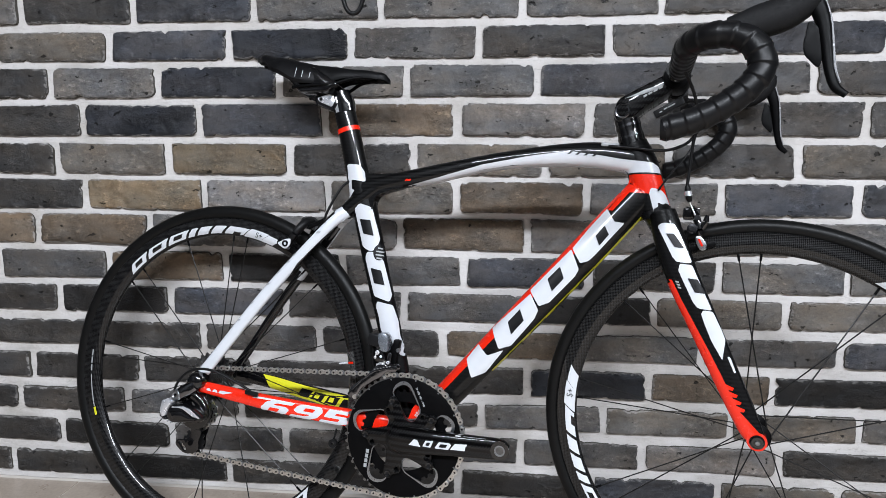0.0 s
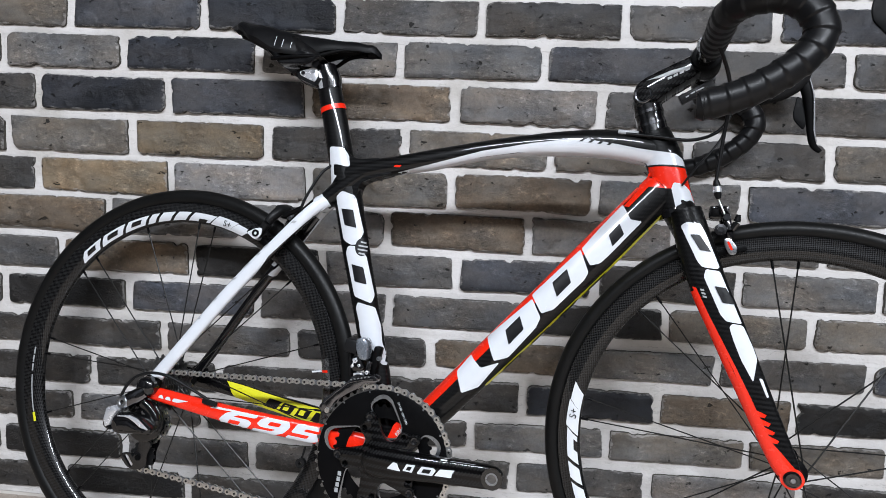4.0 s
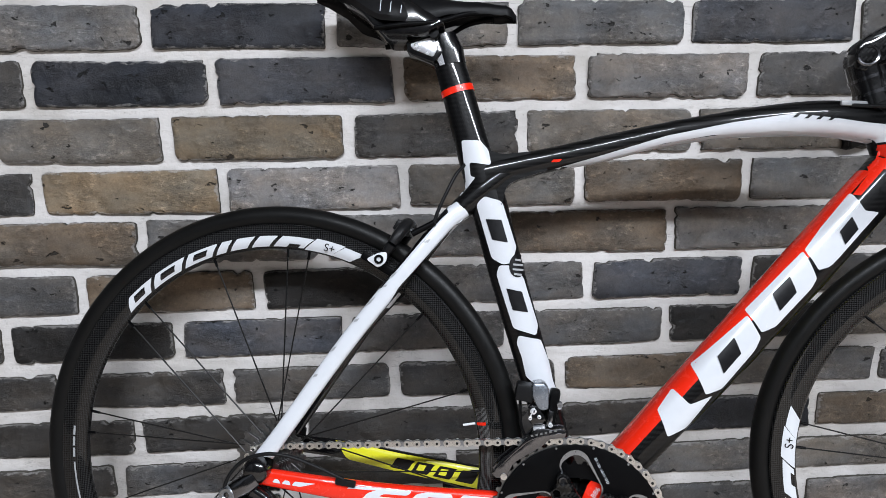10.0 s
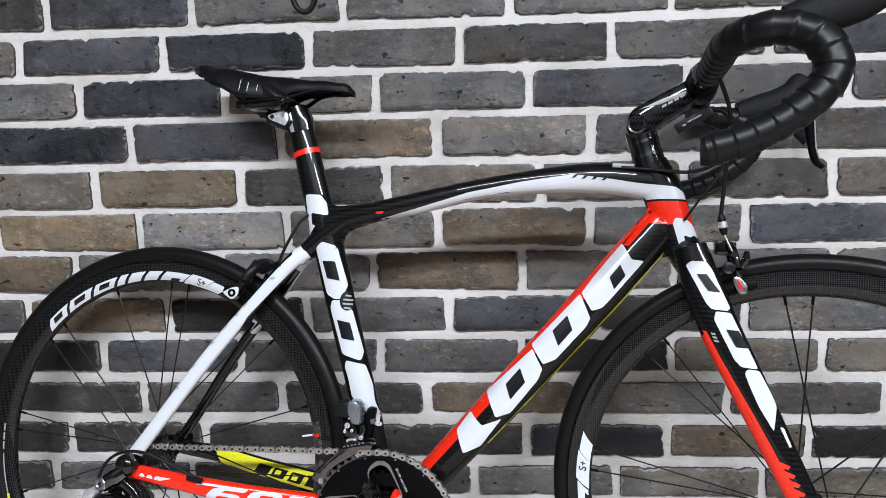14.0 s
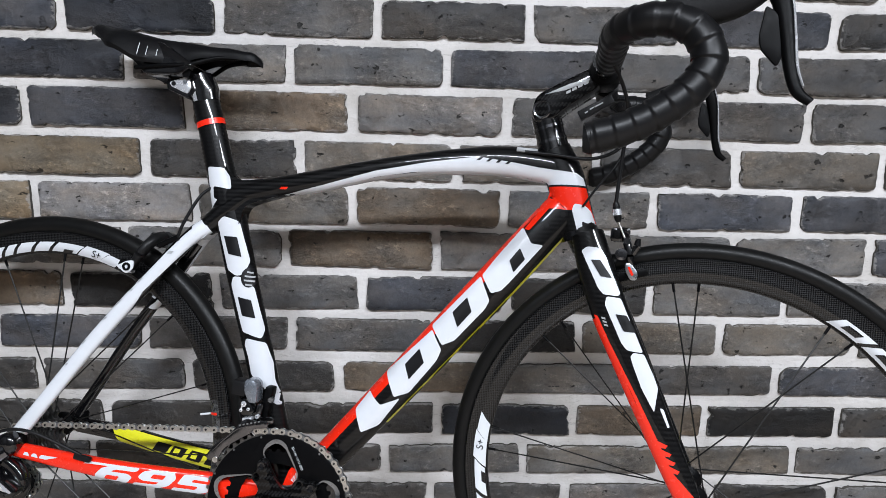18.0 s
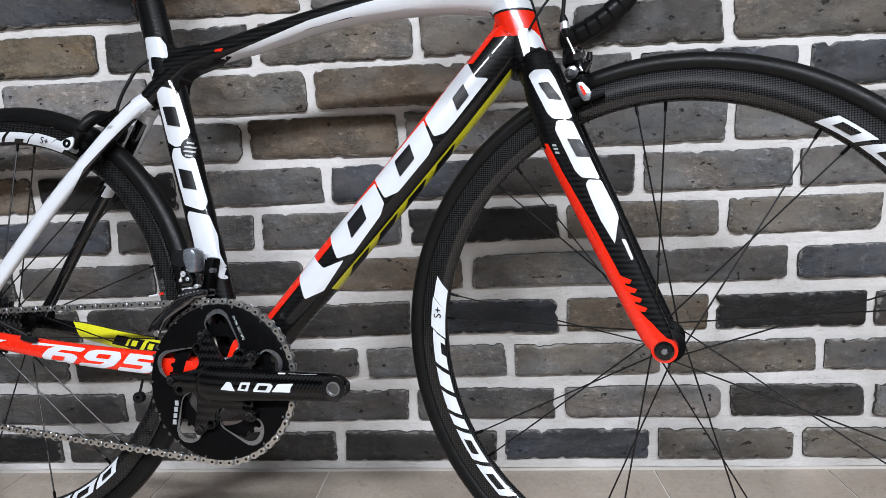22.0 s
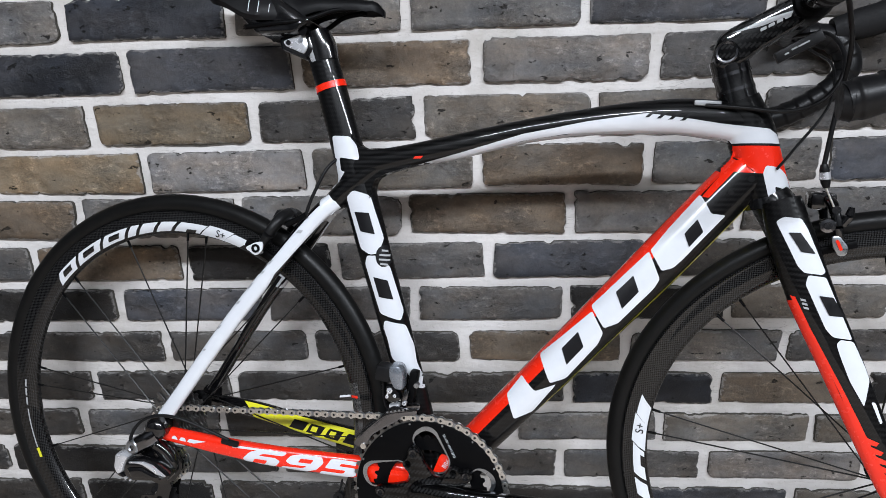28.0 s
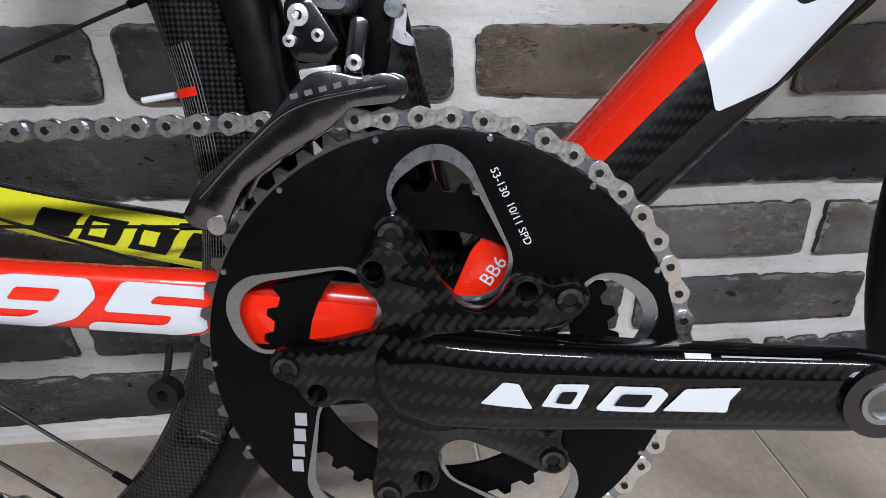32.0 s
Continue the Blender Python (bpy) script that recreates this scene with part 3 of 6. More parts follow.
b_part("stay_bridge", Tube([(0.262, -0.014, 0.326), (0.262, 0.014, 0.326)], [(0.012, 0.013)] * 2, 4, 2.4, lateral=(-0.6, 0, 0.8)).mesh(BM(), 20), WHITE, frame_part)
# bare black back edge of the stay, then black under its head for the dark gap
f = stay_r.find
bm = stay_r.patch(BM(), [(f((2, 0.322)), 24), (f((2, 0.225)), 44), (f((2, 0.215)), 110), (f((2, 0.328)), 150)], 0.0006, 40, 12)
b_part("black_edge", bm, BLACK, frame_part)
# the dark gap towards the far stay, coloured onto the underside
bm = stay_r.patch(BM(), [(f((2, 0.312)), -80), (f((2, 0.235)), -40), (f((2, 0.190)), -120), (f((2, 0.316)), -120)], 0.0006, 30, 12)
b_part("black_edge", bm, BLACK, frame_part)
# chips in the white paint
for k, (z, d, w) in enumerate(((0.292, 40, 0.004), (0.247, 70, 0.006), (0.231, 64, 0.003), (0.214, 75, 0.008), (0.188, 66, 0.004), (0.152, 72, 0.005), (0.118, 62, 0.003))):
    shape(stay_r, 2, z, z - w, d - 42, d - 20, 0.8, GREYDECAL, "paint_chip", frame_part, 0.0006)
chain_r = Tube(tucked([(0.004, -0.061, -0.010), (0.09, -0.058, -0.021), (0.174, -0.050, -0.032), (0.25, -0.038, -0.0405), (0.316, -0.0285, -0.0465), (0.40, -0.021, -0.056)]),
               [(0.0105, 0.006), (0.0125, 0.007), (0.0145, 0.008), (0.0155, 0.008), (0.0165, 0.0085), (0.018, 0.009)], 8, 2.8)
bm = chain_r.mesh(BM(), 24)
bm.normal_update()
STAY_SKIN = BVHTree.FromBMesh(bm)
b_part("chain_stay", bm, RED, frame_part, "red chain stay")
chain_l = Tube(tucked([(0.004, 0.061, -0.009), (0.09, 0.058, -0.016), (0.174, 0.052, -0.028), (0.316, 0.040, -0.044), (0.40, 0.034, -0.054)]),
               [(0.0125, 0.006), (0.0135, 0.007), (0.0145, 0.008), (0.0165, 0.0085), (0.018, 0.009)], 8, 2.6, lateral=(0, -1, 0))
b_part("chain_stay", chain_l.mesh(BM(), 24), BLACK, frame_part, "black and yellow chain stay")
bm = BM()
chain_l.patch(bm, [(chain_l.find((0, 0.105)), -62), (chain_l.find((0, 0.34)), -62), (chain_l.find((0, 0.34)), 58), (chain_l.find((0, 0.080)), 60)])
b_part("yellow_panel", bm, YELLOW, frame_part, "yellow painted panel")


# paint of the down tube: red back, white slanted shapes, a yellow line beneath
shape(down_tube, 0, 0.452, 0.735, 22, 172, 0, RED, "red_panel", frame_part)
shape(down_tube, 0, 0.730, 0.788, 52, 172, 0, RED, "red_panel", frame_part, 0.0006)
shape(down_tube, 0, 0.545, 0.792, -150, -60, 0, YELLOW, "yellow_line", frame_part)
for a in (0.560, 0.598, 0.636, 0.674):
    shape(down_tube, 0, a, a + 0.024, -96, -66, 0.5, BLACKDECAL, "dark_inset", frame_part, 0.0012)
DT = ((((0.5190, 0.0780), (0.5385, 0.1050), (0.5560, 0.0880), (0.5835, 0.0992), (0.5539, 0.0582), (0.5293, 0.0468)), None),
      (((0.5612, 0.1345), (0.6258, 0.1988), (0.6398, 0.1722), (0.6338, 0.1565), (0.5958, 0.1079), (0.5749, 0.1006)), ((0.5894, 0.1478), (0.6093, 0.1714), (0.6163, 0.1525), (0.5957, 0.1274))),
      (((0.6245, 0.2045), (0.6912, 0.2782), (0.7046, 0.2448), (0.6988, 0.2330), (0.6577, 0.1861), (0.6405, 0.1786)), ((0.6538, 0.2255), (0.6738, 0.2475), (0.6805, 0.2281), (0.6614, 0.2052))),
      (((0.6928, 0.2795), (0.7142, 0.3085), (0.7475, 0.3495), (0.7590, 0.3270), (0.7756, 0.3254), (0.7525, 0.2977), (0.7305, 0.2710), (0.7198, 0.2596), (0.7060, 0.2553)), ((0.7300, 0.3020), (0.7440, 0.3200), (0.7510, 0.3050), (0.7360, 0.2860))))
for o, h in DT:
    block(FRAME_SKIN, o, h, WHITE, BLACKDECAL, frame_part, r=0.003)
# seat tube
ST = ((((0.2712, 0.4232), (0.2958, 0.4222), (0.3066, 0.4099), (0.3102, 0.3897), (0.2818, 0.3940), (0.2835, 0.3755), (0.2900, 0.3745), (0.2684, 0.3480), (0.2771, 0.3684)), None),
      (((0.2905, 0.3396), (0.3014, 0.3493), (0.3239, 0.3427), (0.3426, 0.2826), (0.3369, 0.2626), (0.3250, 0.2605), (0.3109, 0.2686)), ((0.3034, 0.3197), (0.3230, 0.3184), (0.3314, 0.2891), (0.3118, 0.2929))),
      (((0.3172, 0.2472), (0.3205, 0.2594), (0.3370, 0.2592), (0.3513, 0.2442), (0.3706, 0.1813), (0.3683, 0.1685), (0.3390, 0.1779), (0.3318, 0.2006)), ((0.3298, 0.2297), (0.3492, 0.2253), (0.3574, 0.1985), (0.3381, 0.2018))),
      (((0.3433, 0.1586), (0.3457, 0.1689), (0.3739, 0.1629), (0.3847, 0.1341), (0.3900, 0.1085), (0.4044, 0.0721), (0.3947, 0.0722), (0.3741, 0.1015), (0.3557, 0.1145), (0.3500, 0.1400)), None))
for o, h in ST:
    block(FRAME_SKIN, o, h, WHITE, BLACKDECAL, frame_part)
ring = [seat_tube.find((2, 0.486)), seat_tube.find((2, 0.4945))]
bm = seat_tube.patch(BM(), [(ring[0], 0), (ring[1], 0), (ring[1], 360), (ring[0], 360)], 0.0012, 3, 40)
b_part("red_band", bm, RED, frame_part, "red ring round the seat mast")
# top tube: white belly that grows towards the head, white slashes, small red mark
f = top_tube.find
bm = top_tube.patch(BM(), [(f((0, 0.387)), -100), (f((0, 0.785)), -110), (f((0, 0.785)), -40), (f((0, 0.41)), -60)], 0.0006, 50, 10)
b_part("white_panel", bm, WHITE, frame_part)
decal(FRAME_SKIN, [(0.392, 0.3852), (0.4477, 0.3998), (0.53, 0.4233), (0.61, 0.4381), (0.68, 0.4470), (0.7333, 0.4393), (0.7633, 0.4338), (0.8164, 0.4270), (0.8265, 0.4205), (0.8301, 0.4095), (0.7660, 0.4105),
                   (0.735, 0.4240), (0.667, 0.4280), (0.585, 0.4240), (0.53, 0.4155), (0.447, 0.3945), (0.402, 0.3845)], WHITE, "white_collar", frame_part, 0.0009)
decal(FRAME_SKIN, [(0.7640, 0.4112), (0.8310, 0.4098), (0.8310, 0.4074), (0.7640, 0.4086)], BLACKDECAL, "black_line", frame_part, 0.0011, step=0.003)
for i in range(4):
    x, z = 0.6775 + 0.0135 * i, 0.4420 - 0.0014 * i
    decal(FRAME_SKIN, [(x, z), (x + 0.0048, z), (x + 0.0140, z + 0.0075), (x + 0.0092, z + 0.0075)], BLACKDECAL, "dark_slash", frame_part, 0.0015, step=0.003)
decal(FRAME_SKIN, [(0.3868, 0.3925), (0.3895, 0.3957), (0.4005, 0.3961), (0.3970, 0.3927)], RED, "red_mark", frame_part)
# head tube: red wedge that runs down the down tube, white slanted block
decal(FRAME_SKIN, [(0.7785, 0.4082), (0.8310, 0.4070), (0.8399, 0.3747), (0.8480, 0.3560), (0.8148, 0.3754), (0.7818, 0.3769), (0.7559, 0.3456), (0.7490, 0.3470), (0.7680, 0.3720)], RED, "red_collar", frame_part, 0.0007)
decal(FRAME_SKIN, rounded([(0.8123, 0.3762), (0.8150, 0.3849), (0.8299, 0.3822), (0.8387, 0.3740), (0.8473, 0.3529), (0.8259, 0.3607), (0.8286, 0.3469), (0.8252, 0.3390), (0.8219, 0.3413)], 0.003), WHITE, "painted_block", frame_part, 0.0011)
for x, z, r in ((0.8007, 0.3690, 0.004), (0.7790, 0.3530, 0.0032)):
    decal(FRAME_SKIN, [(x + r * math.cos(a), z + r * math.sin(a)) for a in [i * math.pi / 6 for i in range(12)]], PLASTIC, "bolt_hole", frame_part, 0.0011)
# chain stay marks
CS = (((0.0215, -0.0150), (0.0255, -0.0105), (0.0300, -0.0110), (0.0330, -0.0165)),
      ((0.0345, -0.0165), (0.0385, -0.0118), (0.0445, -0.0125), (0.0470, -0.0180)),
      ((0.0480, -0.0180), (0.0520, -0.0130), (0.0800, -0.0150), (0.0590, -0.0195)))
for o in CS:
    block(STAY_SKIN, tucked(o), None, WHITE, RED, frame_part, r=0.002)
decal(STAY_SKIN, tucked([(0.120, -0.0200), (0.128, -0.0172), (0.185, -0.0222), (0.180, -0.0238)]), WHITEDECAL, "white_line", frame_part)


SIX = [(0.02, 0.30), (0.10, 0.76), (0.34, 1.0), (1.0, 1.0), (0.96, 0.79), (0.46, 0.78), (0.36, 0.63), (0.80, 0.63), (0.95, 0.46), (0.90, 0.12), (0.70, 0.0), (0.14, 0.0)]
EYE_SIX = [(0.32, 0.43), (0.64, 0.43), (0.62, 0.20), (0.30, 0.20)]
FIVE = [(0.10, 1.0), (1.0, 1.0), (0.97, 0.79), (0.40, 0.79), (0.38, 0.63), (0.78, 0.63), (0.94, 0.50), (0.90, 0.14), (0.70, 0.0), (0.0, 0.0), (0.03, 0.21), (0.58, 0.21), (0.61, 0.42), (0.07, 0.42)]


def stay_digit(outline, x0, x1, slot=()):
    """One slanted digit along the chain stay."""

    def lay(pts):
        out = []
        for u, w in pts:
            x = x0 + (x1 - x0) * u + 0.014 * (w - 0.5)
            out.append((x, -0.0302 - (x - 0.150) * 0.105 + 0.0255 * (w - 0.5)))
        return out

    decal(STAY_SKIN, rounded(lay(outline), 0.003, 4), WHITE, "digit", frame_part, 0.0007)
    if slot:
        decal(STAY_SKIN, rounded(lay(slot), 0.0015, 3), RED, "digit_eye", frame_part, 0.0016)


stay_digit(SIX, 0.148, 0.205, EYE_SIX)
stay_digit([(1 - u, 1 - w) for u, w in SIX], 0.206, 0.262, [(1 - u, 1 - w) for u, w in EYE_SIX])
stay_digit(FIVE, 0.262, 0.318)
for i, a in enumerate((0.166, 0.196, 0.228, 0.260)):
    shape(chain_l, 0, a, a + 0.024, -26, 24, 0.4, BLACKDECAL, "black_block", frame_part, 0.0009)
    if i in (1, 2):
        shape(chain_l, 0, a + 0.008, a + 0.018, -10, 12, 0.4, YELLOW, "yellow_inset", frame_part, 0.0014)
# round maker's mark on the seat tube's front edge, as plain bars on a dark disc
decal(FRAME_SKIN, [(0.3440 + 0.0110 * math.cos(a), 0.2587 + 0.0150 * math.sin(a)) for a in [i * math.pi / 12 for i in range(24)]], BLACKDECAL, "round_mark", frame_part, 0.0015)
for i, w in enumerate((0.0035, 0.0060, 0.0065, 0.0045)):
    z = 0.2680 - i * 0.0062
    decal(FRAME_SKIN, [(0.344 - w, z), (0.344 + w, z - 0.0015), (0.344 + w, z - 0.0040), (0.344 - w, z - 0.0025)], GREYDECAL, "grey_bar", frame_part, 0.0020)
# red sleeve at the bottom bracket with small outlined letters
bm = plate(BM(), rounded([(0.420, -0.038), (0.436, -0.045), (0.452, -0.021), (0.444, 0.004), (0.430, -0.012)], 0.003), -0.0385, -0.0365, 0.0006)
b_part("red_sleeve", bm, RED, frame_part)
lettering("BB6", 0.0088, WHITEDECAL, "small_lettering", frame_part, BIKE @ facing_right(0.4400, -0.0389, -0.0215, 58))
bm = plate(BM(), rounded([(0.310, -0.060), (0.392, -0.060), (0.392, -0.040), (0.310, -0.034)], 0.003), -0.0405, -0.0395, 0.0005)
b_part("red_sleeve", bm, RED, frame_part)

# dropouts and cable stops
for s in (-1, 1):
    bm = plate(BM(), rounded([(-0.014, -0.014), (0.016, -0.018), (0.020, 0.014), (-0.004, 0.020), (-0.014, 0.008)], 0.006), s * 0.0665, s * 0.0585, 0.001)
    b_part("dropout", bm, SATIN, frame_part, turned="rear")
bm = BM()
box(bm, (0.130, -0.066, -0.011), (0.026, 0.006, 0.008), 0.002, Matrix.Rotation(radians(8), 3, "Y"))
b_part("cable_grommet", bm, PLASTIC, frame_part)

# ---- fork
blade_pts = [(0.838, 0.020, 0.345), (0.852, 0.030, 0.300), (0.874, 0.039, 0.240), (0.900, 0.044, 0.183), (0.9270, 0.048, 0.123), (0.952, 0.051, 0.068), (0.974, 0.053, 0.022), (0.984, 0.054, 0.003)]
blade_ab = [(0.0215, 0.016), (0.0245, 0.0145), (0.0245, 0.0125), (0.0230, 0.0108), (0.0205, 0.0098), (0.0185, 0.0088), (0.0165, 0.0078), (0.0125, 0.0068)]
blade_r = Tube([(x, -y, z) for x, y, z in blade_pts], blade_ab, 8, 2.2)
blade_l = Tube([(x + 0.005, y, z) for x, y, z in blade_pts], [(a * 0.78, b) for a, b in blade_ab], 8, 2.2)
bm = BM()
blade_r.mesh(bm, 44)
blade_l.mesh(bm, 28)
crown = Tube([(0.826, 0, 0.352), (0.838, 0, 0.330), (0.849, 0, 0.304)], [(0.0235, 0.026), (0.0235, 0.033), (0.020, 0.026)], 8, 2.4)
crown.mesh(bm, 28)
bm.normal_update()
FORK_SKIN = BVHTree.FromBMesh(bm)
fork = b_part("fork", bm, CARBON, label="carbon fork in black, red and white", turned=True)
FK = ((((0.8326, 0.3224), (0.8399, 0.3281), (0.8574, 0.3268), (0.8644, 0.3152), (0.8851, 0.2675), (0.8820, 0.2646), (0.8636, 0.2661), (0.8572, 0.2730)), ((0.8457, 0.3107), (0.8573, 0.3108), (0.8732, 0.2876), (0.8592, 0.2895))),
      (((0.8661, 0.2531), (0.8680, 0.2638), (0.8857, 0.2618), (0.9164, 0.1932), (0.8968, 0.1954), (0.8893, 0.2039)), ((0.8800, 0.2413), (0.8938, 0.2397), (0.9067, 0.2182), (0.8912, 0.2197))),
      (((0.9011, 0.1876), (0.9042, 0.1931), (0.9176, 0.1913), (0.9305, 0.1646), (0.9365, 0.1495), (0.9332, 0.1192), (0.9169, 0.1475), (0.9066, 0.1720)), None),
      (((0.9395, 0.1253), (0.9440, 0.1243), (0.9525, 0.1024), (0.9500, 0.1012)), None))
for o, h in FK:
    block(FORK_SKIN, o, h, WHITE, BLACKDECAL, fork, True, 0.003)
comb = []
for k in range(4):
    x, z = 0.9391 + 0.0053 * k, 0.0838 - 0.0102 * k
    comb += [(x, z), (x + 0.0118, z - 0.0044), (x + 0.0096, z - 0.0086), (x + 0.0040, z - 0.0080)]
decal(FORK_SKIN, [(0.8530, 0.2383), (0.8577, 0.2376), (0.8742, 0.2047), (0.9132, 0.1338), (0.9313, 0.0993), *comb, (0.9640, 0.0400), (0.9707, 0.0333), (0.9830, 0.0200), (0.9910, 0.012),
                  (0.9900, -0.002), (0.972, 0.000), (0.962, 0.0161), (0.9355, 0.0711), (0.910, 0.1308)], RED, "red_panel", fork, 0.0008, True, step=0.0025)
bm = blade_r.patch(BM(), [(blade_r.find((2, 0.240)), -150), (blade_r.find((2, 0.010)), -170), (blade_r.find((2, 0.010)), -25), (blade_r.find((2, 0.240)), -42)], 0.0006, 40, 12)
b_part("red_panel", bm, RED, fork, turned=True)
bm = blade_l.patch(BM(), [(blade_l.find((2, 0.245)), -100), (blade_l.find((2, 0.030)), -100), (blade_l.find((2, 0.030)), 20), (blade_l.find((2, 0.245)), -10)], 0.0006, 30, 10)
b_part("yellow_panel", bm, YELLOW, fork, "yellow inner face of the far fork blade", turned=True)
for k in range(3):
    x, z = 0.8625 + 0.0018 * k, 0.2365 - 0.0045 * k
    decal(FORK_SKIN, [(x, z), (x + 0.005, z - 0.0006), (x + 0.006, z - 0.0032), (x + 0.001, z - 0.0026)], GREYDECAL, "grey_bar", fork, 0.001, True)
for s in (-1, 1):
    bm = hose(BM(), [(0.984, s * 0.0600, 0.003), (0.984, s * 0.0470, 0.003)], [0.0138, 0.0145], 32, 1)
    b_part("dropout", bm, RED if s < 0 else GREYDECAL, fork, turned=True)
b_part("axle_end", hose(BM(), [(0.984, -0.0650, 0.003), (0.984, -0.0625, 0.003), (0.984, -0.0590, 0.003)], [0.0080, 0.0104, 0.0108], 28, 2), BLACK, fork, "round black axle nut", turned=True)
b_part("axle_nut", hose(BM(), [(0.984, -0.0672, 0.003), (0.984, -0.0640, 0.003)], [0.0030, 0.0044], 16, 1), GREYMETAL, fork, turned=True)


# ---- wheels
RIM_IN = 0.2795


def rim_y(r):
    """Half width of the rim's flank at a radius."""
    return 0.0040 + (r - RIM_IN) / 0.0105 * 0.0066 if r < RIM_IN + 0.0105 else 0.0106 + (r - RIM_IN - 0.0105) / 0.0215 * 0.0012


def wheel(name, c, label, spokes, marks, turned, tyre):
    """spokes: rim angle, hub angle, side (-1: the drive side)."""
    hubw = 0.030
    bm = BM()
    lathe(bm, [(0.0005, -0.052), (0.009, -0.052), (0.010, -0.038), (0.019, -0.035), (0.0195, -0.031), (0.012, -0.026), (0.010, 0.0), (0.012, 0.026), (0.0195, 0.031), (0.019, 0.035), (0.010, 0.038), (0.009, 0.052), (0.0005, 0.052)], c, 28, False)
    w = b_part(name, bm, SATIN, label=label, turned=turned)
    prof = [(tyre[0] + tyre[1] * math.cos(a), 0.0124 * math.sin(a)) for a in [radians(-140 + 280 * i / 18) for i in range(19)]]
    b_part("tyre", lathe(BM(), prof, c, 128), RUBBER, w, "black tubular road tyre", turned)
    side = [(RIM_IN, 0.0018), (RIM_IN + 0.0012, 0.0040), (RIM_IN + 0.0045, 0.0072), (RIM_IN + 0.0105, 0.0106), (0.3005, 0.0113), (0.3020, 0.0110), (0.3115, 0.0118), (0.3135, 0.0095)]
    b_part("rim", lathe(BM(), side + [(r, -y) for r, y in side[::-1]], c, 128), CARBON_RIM, w, "carbon rim with a visible weave", turned)
    for rim_a, hub_a, s in spokes:
        a, h = radians(rim_a), radians(hub_a)
        p0 = Vector(c) + Vector((0.0185 * math.cos(h), s * hubw, 0.0185 * math.sin(h)))
        p1 = Vector(c) + Vector((0.281 * math.cos(a), s * 0.001, 0.281 * math.sin(a)))
        b_part("spoke", rod(BM(), p0, p1, 0.00105, 6), SPOKE, w, turned=turned)
        b_part("nipple", rod(BM(), p1.lerp(p0, 0.045), p1, 0.0019, 8), SATIN, w, turned=turned)

    def arc(a0, a1, r0, r1, slant, mat, nm, off=0.0006, side_sign=-1):
        bm = BM()
        g = []
        for i in range(9):
            row = []
            for j in range(5):
                r = r0 + (r1 - r0) * j / 4
                a = radians(a0 + (a1 - a0) * i / 8 + slant * (j / 4 - 0.5))
                row.append(bm.verts.new((c[0] + r * math.cos(a), c[1] + side_sign * (rim_y(r) + off), c[2] + r * math.sin(a))))
            g.append(row)
        for i in range(8):
            for j in range(4):
                bm.faces.new((g[i][j], g[i + 1][j], g[i + 1][j + 1], g[i][j + 1]))
        return b_part(nm, bm, mat, w, turned=turned)

    for start in marks:
        a = start
        for width, slot in ((8.6, "slot"), (9.6, "slot"), (8.6, "slot"), (3.0, ""), (5.0, ""), (5.0, ""), (8.6, "low")):
            arc(a, a - width, 0.2830, 0.2975, -3.0, WHITEDECAL, "white_block")
            if slot == "slot":
                arc(a - 2.3, a - width * 0.74, 0.2866, 0.2938, -1.2, CARBON_RIM, "dark_inset", 0.0010)
            elif slot == "low":
                arc(a - 2.8, a - width * 0.70, 0.2826, 0.2878, -1.0, CARBON_RIM, "dark_inset", 0.0010)
            a -= width + 1.3
        arc(a + 0.8, a - 7.0, 0.2818, 0.2998, -3.4, WHITEDECAL, "white_block")
        arc(a - 7.0, a - 12.5, 0.2818, 0.2985, -3.4, WHITEDECAL, "white_block")
        t = radians(a - 4.6)
        lettering("S+", 0.0150, BLACKDECAL, "small_lettering", w, (TURNED if turned else BIKE) @ facing_right(c[0] + 0.2905 * math.cos(t), c[1] - rim_y(0.2985) - 0.0009, c[2] + 0.2905 * math.sin(t), a - 94.6))
    return w, arc


rear_spokes = []
for q in range(4):
    for rim_a, lean, s in ((43.4, -62, -1), (51.0, 62, -1), (80.4, 62, 1), (86.6, -62, -1), (109.0, 0, 1)):
        rear_spokes.append((rim_a + 90 * q, rim_a + 90 * q + lean, s))
front_spokes = []
for q in range(9):
    for s in (-1, 1):
        front_spokes.append((93.6 - 40 * q - s * 3.4, 93.6 - 40 * q + s * 48, s))
rear_wheel, rear_arc = wheel("rear_wheel", REAR, "rear wheel with a carbon rim and black spokes", rear_spokes, (136.5, 316.5), False, (0.3245, 0.0140))
for a in (183.0, 179.9, 176.9):
    rear_arc(a, a - 2.5, 0.2925, 0.2955, 0, GREYDECAL, "pale_bar")
rear_arc(201.0, 197.8, 0.2915, 0.2965, 0, YELLOW, "yellow_label")
rear_arc(197.6, 184.4, 0.2928, 0.2952, 0, GREYDECAL, "pale_bar")
for k in range(9):
    rear_arc(14, -14, 0.2828 + 0.0016 * k, 0.2833 + 0.0016 * k, 0, DIMDECAL, "grey_line")
rear_arc(10.3, 9.5, 0.2812, 0.2930, 0, RED, "red_mark", 0.0012)
bm = BM()
t = radians(9.9)
rod(bm, REAR + Vector((0.262 * math.cos(t), -0.003, 0.262 * math.sin(t))), REAR + Vector((0.2785 * math.cos(t), -0.003, 0.2785 * math.sin(t))), 0.0016, 8)
b_part("valve_stem", bm, WHITEDECAL, rear_wheel)
wheel("front_wheel", FRONT, "front wheel with a carbon rim and black spokes", front_spokes, (237.5, 57.5), True, (0.3225, 0.0122))

# ---- cassette
teeth = [11, 11, 12, 13, 14, 15, 17, 19, 21, 23]


